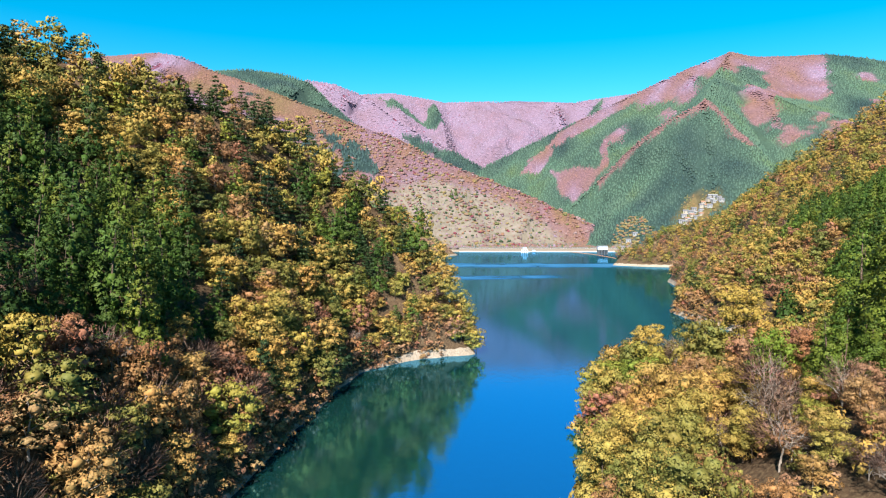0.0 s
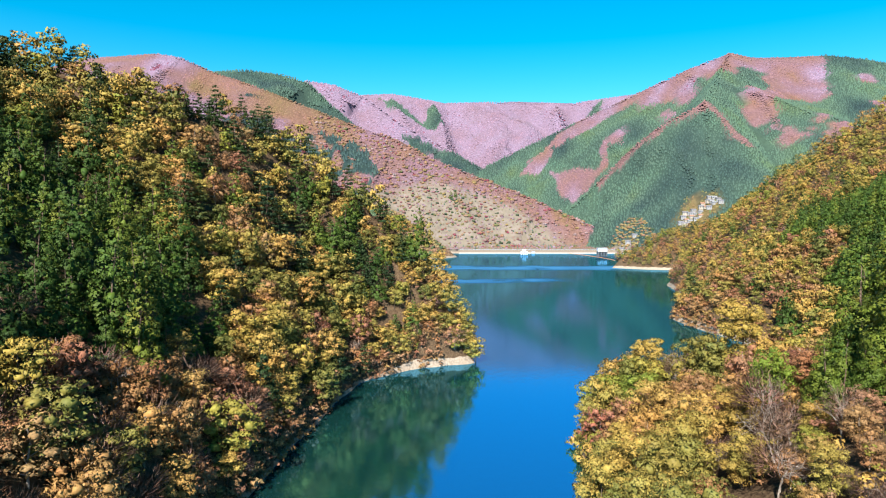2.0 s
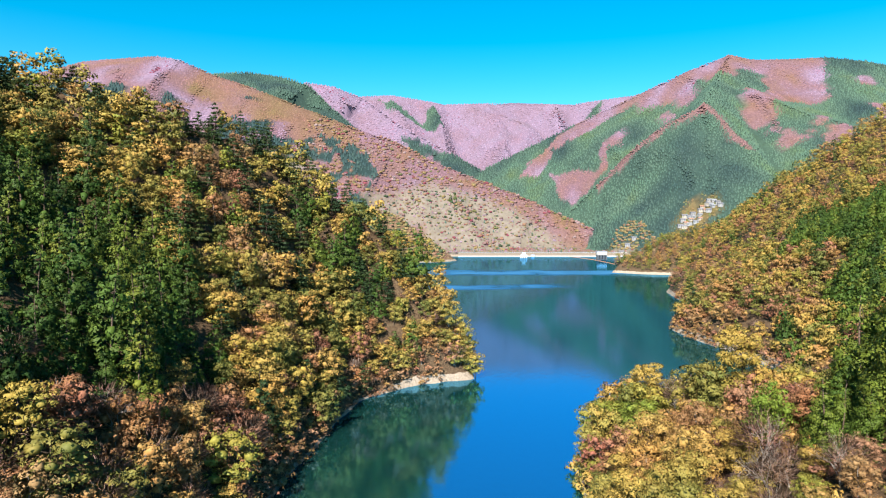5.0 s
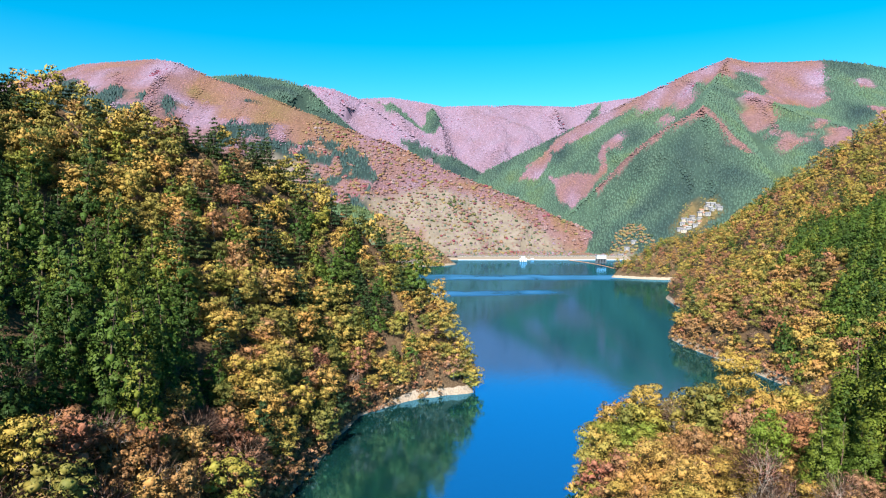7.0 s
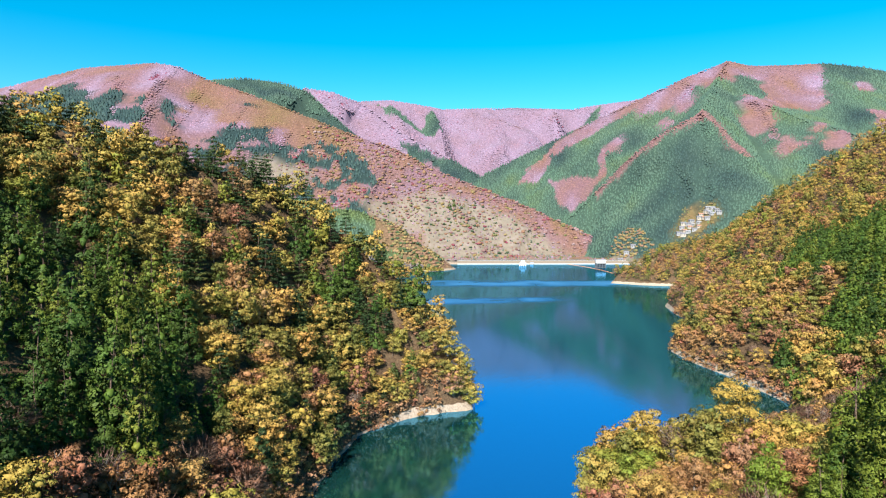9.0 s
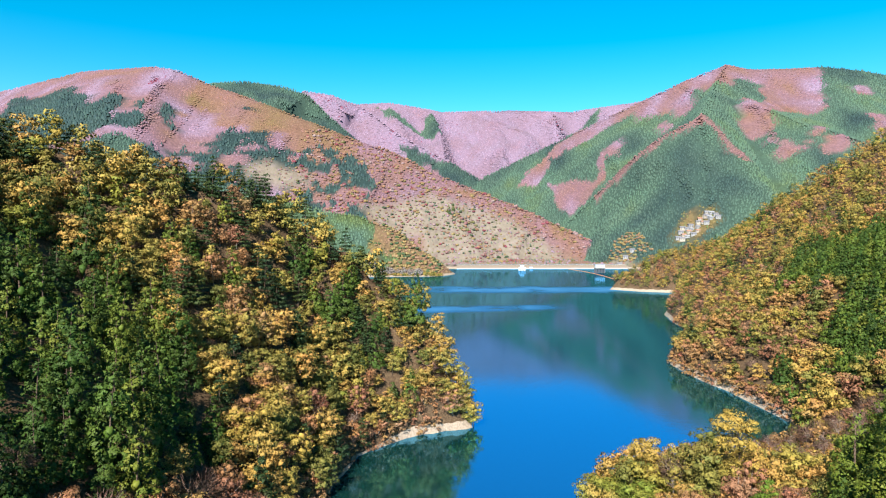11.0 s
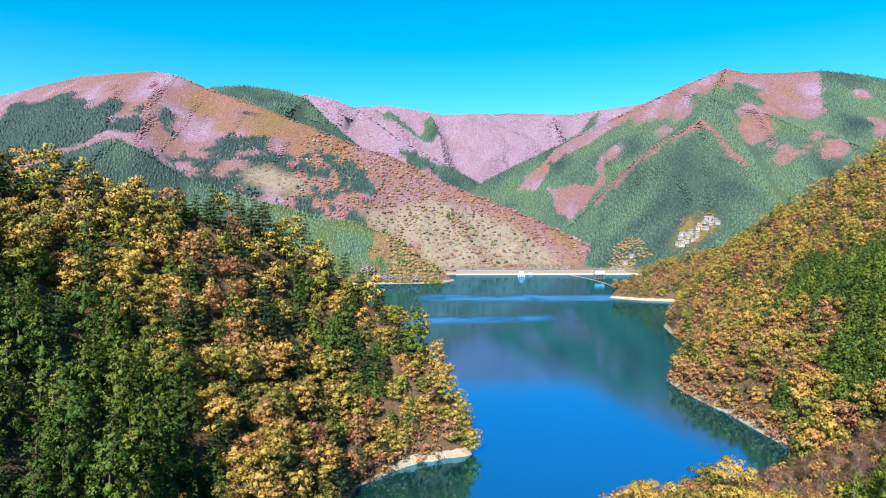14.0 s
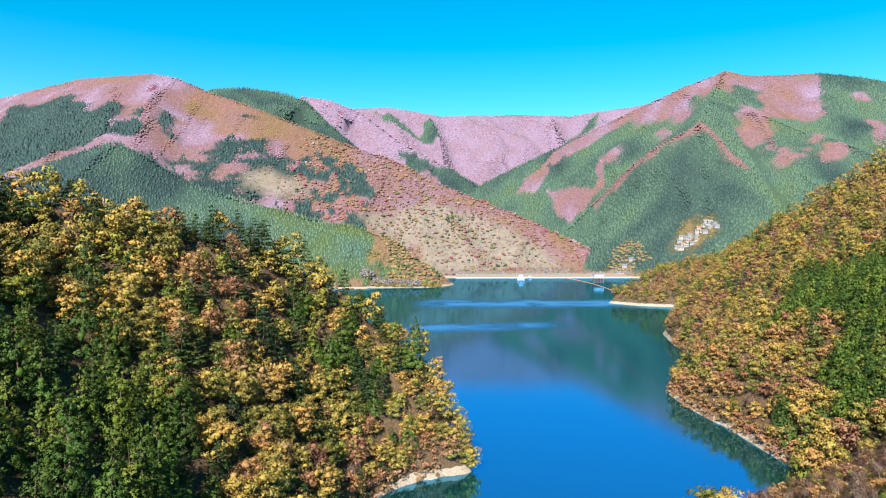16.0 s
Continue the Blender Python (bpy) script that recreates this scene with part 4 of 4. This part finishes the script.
BARE_RIGHT = [
    [(516, 2068), (555, 2204), (625, 2262), (641, 2219), (608, 2125), (577, 2181), (540, 2060)],
    [(379, 2217), (480, 2169), (509, 2062), (418, 2026), (395, 2069)], [(275, 2286), (392, 2371), (420, 2324), (339, 2243)],
    [(769, 2215), (806, 2240), (801, 2165), (770, 2154)], [(1036, 1829), (1205, 1975), (1203, 1945), (1061, 1820)],
    [(1113, 1861), (1233, 1898), (1201, 1840), (1104, 1815)], [(1380, 2025), (1475, 2069), (1326, 1856), (1304, 1878)],
    [(1481, 2251), (1529, 2223), (1489, 2164), (1436, 2172)]]


def within_any(x, y, polys):
    return np.maximum.reduce([inside(x, y, p) for p in polys])


def cover(x, y, z, r):
    """The tint of the far woods: low for conifers, mid for larch and oak, high for bare pink beech, about 0.9 for beech
    paled lilac by painted haze, 1 for red maples.
    """
    which = ridge_of(x, y)
    ragged, fleck = 14 * fbm(x, y, 45, 71, 3), fbm(x, y, 90, 43, 3)
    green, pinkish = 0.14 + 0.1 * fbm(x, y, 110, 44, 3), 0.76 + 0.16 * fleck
    t = pinkish
    # the left-hand mountain: orange larch along its long spur, pink brush lower down
    from_crest = crest_near(x, y, [RIDGES[0][0]])[0]
    spur = (which == 0) & (x > -790)
    t = np.where(spur & (from_crest < 150 + 3 * ragged) & (x < -260), 0.57 + 0.1 * fleck, t)
    t = np.where(spur & (x >= -260), 0.68 + 0.2 * fleck, t)
    mixed = (which == 0) & (inside(x, y, MIXED_LEFT) + ragged > 0) & (fbm(x, y, 70, 47, 3) > -0.6)
    mixed |= (which == 0) & (x > -950) & (x < -200) & (y < 1750 + 2 * ragged) & (z < 330) & (fbm(x, y, 80, 48, 3) > -0.4)
    mixed &= fbm(x, y, 34, 49, 2) > -0.2
    t = np.where((which == 0) & (within_any(x, y, CONIFERS_LEFT) + ragged > 0) | mixed, 0.14 * green, t)
    t = np.where((which == 1) | (inside(x, y, CONIFER_VALLEY) + ragged > 0), green - 0.04, t)
    t = np.where((y > 3000) & (within_any(x, y, CONIFER_FAR) + ragged > 0), green, t)
    # the farthest bare woods take the lilac tint: haze put into their colour
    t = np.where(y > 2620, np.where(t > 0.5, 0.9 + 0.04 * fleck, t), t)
    # the right-hand mountain: conifers, bare wood on the top and down the spurs
    right = (which >= 4) & (which <= 8)
    strip = crest_near(x, y, [RIDGES[6][0][:4], [(790, 1858, 0), (835, 1735, 0)]])[0] < 20 + ragged * 0.9
    bare_on = (inside(x, y, BARE_TOP) + ragged > 0) & ~(inside(x, y, CONIFER_TOP) + ragged > 0)
    bare_on |= (within_any(x, y, BARE_RIGHT) + ragged * 0.8 > 0) | strip
    t = np.where(right, np.where(bare_on, np.where(strip, 0.69, pinkish), green), t)
    # the green hill on the near shore, golden at its foot
    foot = (x > -120 + 3 * ragged) | (z < 14 + ragged)
    t = np.where(np.hypot(x - 640, (y - 1555) * 1.3) < 48 + ragged, 0.4 + 0.06 * fleck, t)
    t = np.where((x > 200) & (z < 24 + 1.5 * ragged) & (which >= 4), 0.5 + 0.2 * fleck, t)
    t = np.where(which == 9, np.where(foot, 0.45 + 0.08 * fleck, np.clip(0.11 + 0.1 * fleck + 0.0004 * (x + 480), 0.02, 0.3)), t)
    return t


# the same tints, painted haze included, on the ground between the far trees
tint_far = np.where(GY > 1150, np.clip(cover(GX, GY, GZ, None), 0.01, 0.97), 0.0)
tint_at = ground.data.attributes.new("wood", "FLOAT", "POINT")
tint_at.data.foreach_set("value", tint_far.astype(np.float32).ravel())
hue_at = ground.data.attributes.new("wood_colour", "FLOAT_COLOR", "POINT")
hues = [np.interp(tint_far.ravel(), [p for p, _ in HAZED_FARWOOD], [c[k] for _, c in HAZED_FARWOOD]) for k in range(3)]
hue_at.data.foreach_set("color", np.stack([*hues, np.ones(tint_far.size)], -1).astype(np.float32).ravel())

far_protos = [far_dome(R(600 + q), 4.4, 2.9) for q in range(5)]
cone_protos = [far_cone(R(620 + q)) for q in range(4)]
for box, gap, seed in (((-1100, 20, 1240, 1545), 7.0, 61), ((280, 1250, 1010, 1545), 8.0, 65), ((-1700, 1550, 1545, 2110), 7.0, 62), ((-1700, 2000, 2110, 2600), 8.4, 63), ((-800, 1400, 2600, 3660), 11.0, 64)):
    x, y = spread_points(box, gap, seed)
    keep = np.abs(x) < 0.8 * y + 60
    x, y = x[keep], y[keep]
    z = height(x, y)
    r = R(seed)
    grassy = grass_slope(x, y)
    keep = (z > 4) & (r.uniform(0, 1, len(x)) > grassy * 0.5)
    x, y, z, grassy = x[keep], y[keep], z[keep], grassy[keep]
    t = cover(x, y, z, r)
    maples = (inside(x, y, [(-420, 1680), (-180, 1790), (-120, 1760), (-380, 1640)]) + 30 * fbm(x, y, 40, 91, 2) > 0) & (t > 0.4)
    t = np.where(maples & (r.uniform(0, 1, len(x)) < 0.4), 1.0, t)
    t = np.where((grassy > 0.3) & (y < 1900), r.choice([0.4, 0.62, 0.84, 0.12, 1.0], len(x), p=[0.2, 0.3, 0.37, 0.1, 0.03]), t)
    t = np.clip(t + np.where(t < 0.99, r.normal(0, 1, len(x)) * np.where(t < 0.36, 0.014, 0.03), 0), 0, 1)
    s = r.uniform(0.7, 1.15, len(x)) * gap / 7.4 * np.where(grassy > 0.3, r.uniform(0.35, 1.0, len(x)), 1)
    conifer = t < 0.36
    tall = conifer & (t < 0.1) & (y < 1960) & (x < -150) & (y > 1545)
    s = np.where(tall, s * r.uniform(1.2, 2.0, len(x)), s)
    thin = ~(tall & (x > -800)) | (r.uniform(0, 1, len(x)) < 0.5)
    x, y, z, s, t, grassy, conifer = x[thin], y[thin], z[thin], s[thin], t[thin], grassy[thin], conifer[thin]
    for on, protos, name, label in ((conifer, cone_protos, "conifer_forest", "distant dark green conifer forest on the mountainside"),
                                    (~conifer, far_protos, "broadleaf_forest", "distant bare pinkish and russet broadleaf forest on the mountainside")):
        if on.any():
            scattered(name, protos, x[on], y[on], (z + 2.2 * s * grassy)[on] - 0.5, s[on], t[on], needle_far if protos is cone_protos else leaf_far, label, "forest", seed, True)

# thickets and single bushes on the open slope over the far shore, closed brush above it
bush_protos = [bush(R(650 + q), 3.4, 2.9) for q in range(5)]
r = R(73)
x, y = spread_points((-420, 470, 1570, 2010), 8.5, 73, 0.95)
grassy = grass_slope(x, y)
spread = np.where(grassy > 0.4, np.clip(0.4 + 0.6 * fbm(x, y, 70, 74, 3), 0.12, 0.85), np.clip(0.62 + 0.5 * fbm(x, y, 60, 75, 2), 0.2, 0.95))
keep = (ridge_of(x, y) == 0) & (r.uniform(0, 1, len(x)) < spread) & (height(x, y) > 12) & (cover(x, y, height(x, y), None) > 0.4)
x, y, grassy = x[keep], y[keep], grassy[keep]
open_tint = r.choice([0.1, 0.28, 0.42, 0.6, 0.82, 0.9, 0.99], len(x), p=[0.16, 0.12, 0.14, 0.17, 0.2, 0.1, 0.11])
brush_tint = r.choice([0.28, 0.45, 0.58, 0.7, 0.82, 0.92, 0.99], len(x), p=[0.06, 0.12, 0.2, 0.2, 0.24, 0.12, 0.06])
scattered("hillside_thicket", bush_protos, x, y, height(x, y) + 0.6, np.where(grassy > 0.4, 0.6 + 1.3 * r.uniform(0, 1, len(x)) ** 1.6, 0.8 + 1.3 * r.uniform(0, 1, len(x)) ** 1.5), np.where(grassy > 0.4, open_tint, brush_tint),
          leaf_thicket, "dark red, mauve and olive thickets on the open hillside", "scrub", 74, True)

# golden copse by the far road, below the plantation
x, y = spread_points((436, 530, 1548, 1660), 8.0, 79)
z = height(x, y)
keep = (z > 11) & (z < 88) & (inside(x, y, [(436, 1612), (474, 1668), (500, 1655), (520, 1640), (516, 1580), (530, 1548), (470, 1560)]) > -4)
x, y, z = x[keep], y[keep], z[keep]
scattered("hillside_thicket", bush_protos, x, y, z + 0.6, r.uniform(0.9, 1.7, len(x)), r.choice([0.1, 0.36, 0.44, 0.52, 0.6], len(x), p=[0.08, 0.2, 0.4, 0.2, 0.12]),
          leaf_thicket, "golden and russet copse by the far lake road", "scrub", 80, True)

# golden bushes at the foot of the green hill
x, y = spread_points((-190, 5, 1300, 1440), 7.5, 75)
keep = (ridge_of(x, y) == 9) & (height(x, y) > 3) & ((x > -120 + 45 * fbm(x, y, 40, 92, 3)) | (height(x, y) < 14 + 10 * fbm(x, y, 30, 93, 2)))
x, y = x[keep], y[keep]
scattered("hillside_thicket", bush_protos, x, y, height(x, y) + 0.6, r.uniform(0.8, 1.7, len(x)), r.choice([0.12, 0.2, 0.42, 0.5, 0.6], len(x), p=[0.14, 0.16, 0.4, 0.2, 0.1]),
          leaf_thicket, "golden and olive thickets at the foot of the green hill", "scrub", 76, True)

# bare scrub and russet bushes on the low strip of land before the green hill
r = R(71)
x, y = r.uniform(-160, 4, 190), r.uniform(1283, 1304, 190)
z = np.maximum(height(x, y), 0.5)
pale = (x < -38) & (y > 1289)
for on, mat, name, label in ((pale, leaf_bleached, "bare_scrub", "pale grey leafless scrub on the low strip of shore"), (~pale, leaf_yellow_s, "golden_scrub", "golden bushes along the low strip of shore")):
    scattered(name, [broad_crown(R(640 + q), 10, 1.4, 60, 1.4, 3.2, 0.0, 5.5, 5) for q in range(4)], x[on], y[on], z[on], np.where(pale, r.uniform(1.4, 2.2, len(x)), r.uniform(0.7, 1.25, len(x)))[on], r.uniform(0.1, 0.8, on.sum()), mat, label, "scrub", 5, True)


# ---- the far shore: road, dam works, hamlet ----
def plain(name, colour, rough=0.8, var=0.2, scale=0.4):
    m, n, l, b = material(name, rough, 0.3)
    k = noise_node(n, l, scale, 5)
    r = ramp(n, [(0.3, tuple(c * (1 - var) for c in colour)), (0.7, tuple(c * (1 + var) for c in colour))])
    l.new(k.outputs["Fac"], r.inputs["Fac"])
    l.new(r.outputs["Color"], b.inputs["Base Color"])
    return m


concrete = plain("pale_concrete", (0.244, 0.222, 0.192))
grey_concrete = plain("earth_bank", (0.141, 0.115, 0.0888))
white_paint = plain("white_paint", (0.326, 0.326, 0.318), 0.6, 0.06)
dark_steel = plain("dark_steel", (0.0444, 0.0481, 0.0518), 0.5)
asphalt = plain("asphalt", (0.0518, 0.0518, 0.0518), 0.9)
slate = plain("grey_roof_tiles", (0.111, 0.111, 0.126), 0.6)
red_roof = plain("brown_roof_sheet", (0.222, 0.118, 0.0814), 0.6)
pale_roof = plain("pale_metal_roof", (0.17, 0.175, 0.19), 0.6)
house_white = plain("grey_white_plaster", (0.165, 0.16, 0.155))
plaster = plain("cream_plaster", (0.222, 0.192, 0.155))
glass = plain("dark_window_glass", (0.0222, 0.0296, 0.037), 0.15)
orange_float = plain("orange_plastic", (0.34, 0.133, 0.0592), 0.5)


def box_mesh(name, size, mat, bevel=0.0, centre=(0, 0, 0)):
    bm = bmesh.new()
    bmesh.ops.create_cube(bm, size=1, matrix=Matrix.Translation(centre) @ Matrix.Diagonal((*size, 1)))
    if bevel:
        bmesh.ops.bevel(bm, geom=bm.edges[:], offset=bevel, segments=1, affect="EDGES")
    me = bpy.data.meshes.new(name)
    bm.to_mesh(me)
    bm.free()
    me.materials.append(mat)
    return me


def gable_mesh(name, w, d, h, rise, over, mat):
    """A gabled roof with eaves and thickness."""
    a, b, t = w / 2 + over, d / 2 + over, 0.3
    prof = [(-b, h - 0.3), (0, h + rise), (b, h - 0.3), (b, h - 0.3 + t), (0, h + rise + t), (-b, h - 0.3 + t)]
    bm = bmesh.new()
    ends = [[bm.verts.new((x, y, z)) for y, z in prof] for x in (-a, a)]
    for k in range(6):
        bm.faces.new((ends[0][k], ends[0][(k + 1) % 6], ends[1][(k + 1) % 6], ends[1][k]))
    bm.faces.new(ends[0][::-1])
    bm.faces.new(ends[1])
    bmesh.ops.recalc_face_normals(bm, faces=bm.faces[:])
    me = bpy.data.meshes.new(name)
    bm.to_mesh(me)
    bm.free()
    me.materials.append(mat)
    return me


def house_walls(name, w, d, h, rise, mat):
    bm = bmesh.new()
    prof = [(-d / 2, -3), (d / 2, -3), (d / 2, h), (0, h + rise), (-d / 2, h)]
    ends = [[bm.verts.new((x, y, z)) for y, z in prof] for x in (-w / 2, w / 2)]
    for k in range(5):
        bm.faces.new((ends[0][k], ends[0][(k + 1) % 5], ends[1][(k + 1) % 5], ends[1][k]))
    bm.faces.new(ends[0][::-1])
    bm.faces.new(ends[1])
    bmesh.ops.recalc_face_normals(bm, faces=bm.faces[:])
    me = bpy.data.meshes.new(name)
    bm.to_mesh(me)
    bm.free()
    me.materials.append(mat)
    return me


def house(w, d, h, wall_mat, roof_mat, label):
    rise = d * 0.28
    root = tagged(new("house"), label, "house", "hamlet houses")
    part("wall", house_walls("wall", w, d, h, rise, wall_mat), root)
    part("roof", gable_mesh("roof", w, d, h, rise, 0.8, roof_mat), root)
    pane = box_mesh("window", (1.8, 0.16, 1.3), glass)
    for wx in (-w / 4, w / 4):
        for wz in ([1.6, 4.3] if h > 5 else [1.6]):
            part("window", pane, root).location = (wx, -d / 2 - 0.05, wz)
    return root


r = R(31)
masters = [house(13, 9, 5.6, plaster, slate, "two-storey cream house with grey tiled roof"), house(11, 8, 3.4, house_white, pale_roof, "small white house with pale metal roof"),
           house(12, 8.5, 5.4, house_white, slate, "two-storey white house with grey tiled roof"), house(10, 8, 3.4, plaster, red_roof, "small cream house with brown sheet roof")]
spots = []
for row, (yy, x0, x1, k) in enumerate([(1538, 586, 690, 7), (1545, 582, 688, 7), (1552, 590, 682, 6), (1560, 600, 672, 4)]):
    for q in range(k):
        spots.append((x0 + (x1 - x0) * (q + r.uniform(0.1, 0.6)) / k, yy + r.uniform(-2, 2)))
spots += [(448, 1566), (466, 1572), (484, 1578)]
for k, (hx, hy) in enumerate(spots):
    m = pose(hx, hy, float(height(hx, hy)[0]) + 0.2, 0, 0, r.uniform(-18, 18))
    if k < 4:
        masters[k].matrix_basis = m
    else:
        copy_thing(masters[r.integers(0, 4)], m)


def strip_mesh(name, rows, mat):
    """A strip swept along x: rows of (y, z) across, at every step."""
    xs = np.arange(40, 475, 8.0)
    prof = np.array(rows)
    bend = 5 * fbm(xs, xs * 0, 160, 5, 2)
    v = np.stack([np.repeat(xs, len(prof)), np.tile(prof[:, 0], len(xs)) + np.repeat(bend, len(prof)), np.tile(prof[:, 1], len(xs))], -1)
    i = np.arange(len(v)).reshape(len(xs), len(prof))
    q = np.stack([i[:-1, :-1], i[1:, :-1], i[1:, 1:], i[:-1, 1:]], -1).reshape(-1, 4)
    return mesh_from(name, v, q, mat)


tagged(new("embankment", strip_mesh("embankment", [(1534, -4), (1538, 2.2), (1539, 2.4)], concrete)), "pale concrete revetment along the far waterline", "embankment", kind="structure")
tagged(new("embankment_slope", strip_mesh("embankment_slope", [(1539, 2.4), (1556, 8.0), (1557, 8.0)], grey_concrete)), "grey-brown earth bank below the lake road", "embankment", kind="structure")
tagged(new("road", strip_mesh("road", [(1557, 8.0), (1557.3, 8.25), (1564, 8.3), (1566, 9.5), (1570, 10)], asphalt)), "asphalt lake road on the far bank", "road", kind="structure")
rail = tagged(new("guard_rail"), "white guard rail beside the lake road", "guard rail")
part("rail", strip_mesh("rail", [(1557.0, 9.3), (1556.9, 9.3), (1556.9, 8.8), (1557.0, 8.8), (1557.0, 9.3)], white_paint), rail)
post = box_mesh("post", (0.3, 0.3, 1.4), white_paint)
for k in range(54):
    px = 44 + 8.0 * k
    part("post", post, rail).location = (px, 1557.1 + 5 * float(fbm(np.array([px]), np.array([0.0]), 160, 5, 2)[0]), 8.6)


def water_tower(name, label, x, y, wide, deep, deck, cabin, legs):
    """An intake tower: a cabin on a deck that stands on piers in the lake."""
    root = tagged(new(name), label, "intake tower")
    root.location = (x, y, 0)
    part("deck", box_mesh("deck", (wide, deep, 1.2), concrete, 0.1, (0, 0, deck)), root)
    if cabin:
        part("cabin", box_mesh("cabin", (wide * 0.94, deep * 0.85, cabin), white_paint, 0.15, (0, 0, deck + 0.6 + cabin / 2)), root)
        part("roof", gable_mesh("roof", wide * 0.94, deep * 0.85, deck + 0.6 + cabin, 1.2, 0.6, pale_roof), root)
        pane = box_mesh("window", (1.6, 0.2, 2.0), glass)
        for k in range(4):
            part("window", pane, root).location = (wide * (k - 1.5) * 0.22, -deep * 0.43, deck + 0.6 + cabin * 0.5)
    leg = box_mesh("pier", (wide * 0.13, wide * 0.13, deck + 12), legs, 0.1, (0, 0, deck / 2 - 6))
    for lx in (-0.42, -0.14, 0.14, 0.42):
        for ly in (-0.38, 0.38):
            part("pier", leg, root).location = (lx * wide, ly * deep, 0)
    brace = box_mesh("brace", (wide * 0.9, 0.5, 0.7), legs)
    part("brace", brace, root).location = (0, -0.38 * deep, deck * 0.5)
    return root


water_tower("intake_tower", "white intake tower on dark piers standing in the lake", 355, 1392, 22, 13, 11.0, 6.5, dark_steel)
water_tower("gate_tower", "white open gate frame on piers at the far shore", 192, 1472, 16, 9, 8.0, 0, white_paint)
gate_top = tagged(new("gate_cabin"), "small white hoist cabin on the gate frame", "cabin")
gate_top.location = (192, 1472, 8.6)
part("wall", box_mesh("wall", (9, 6, 4.5), white_paint, 0.1, (0, 0, 2.25)), gate_top)
part("roof", box_mesh("roof", (10, 7, 0.5), pale_roof, 0.1, (0, 0, 4.75)), gate_top)
hut = tagged(new("boat_house"), "low white boat house at the far waterline", "hut")
hut.location = (222, 1532, 0.4)
part("wall", box_mesh("wall", (8, 6, 4), white_paint, 0.1, (0, 0, 2)), hut)
part("roof", gable_mesh("roof", 8, 6, 4, 1.4, 0.4, pale_roof), hut)

# a floating boom across the water to the spit
boom = tagged(new("log_boom"), "long line of orange floats across the lake", "boom")
bm = bmesh.new()
bmesh.ops.create_cone(bm, cap_ends=True, segments=8, radius1=0.7, radius2=0.7, depth=4.4, matrix=Matrix.Rotation(radians(90), 4, "X"))
float_me = bpy.data.meshes.new("float")
bm.to_mesh(float_me)
bm.free()
float_me.materials.append(orange_float)
for k in range(66):
    u = k / 65
    fx, fy = 312 + 24 * u + 10 * math.sin(math.pi * u), 1538 - 318 * u
    f = part("float", float_me, boom)
    f.location, f.rotation_euler = (fx, fy, 0.25), (0, 0, -0.07 + 0.05 * math.sin(k))
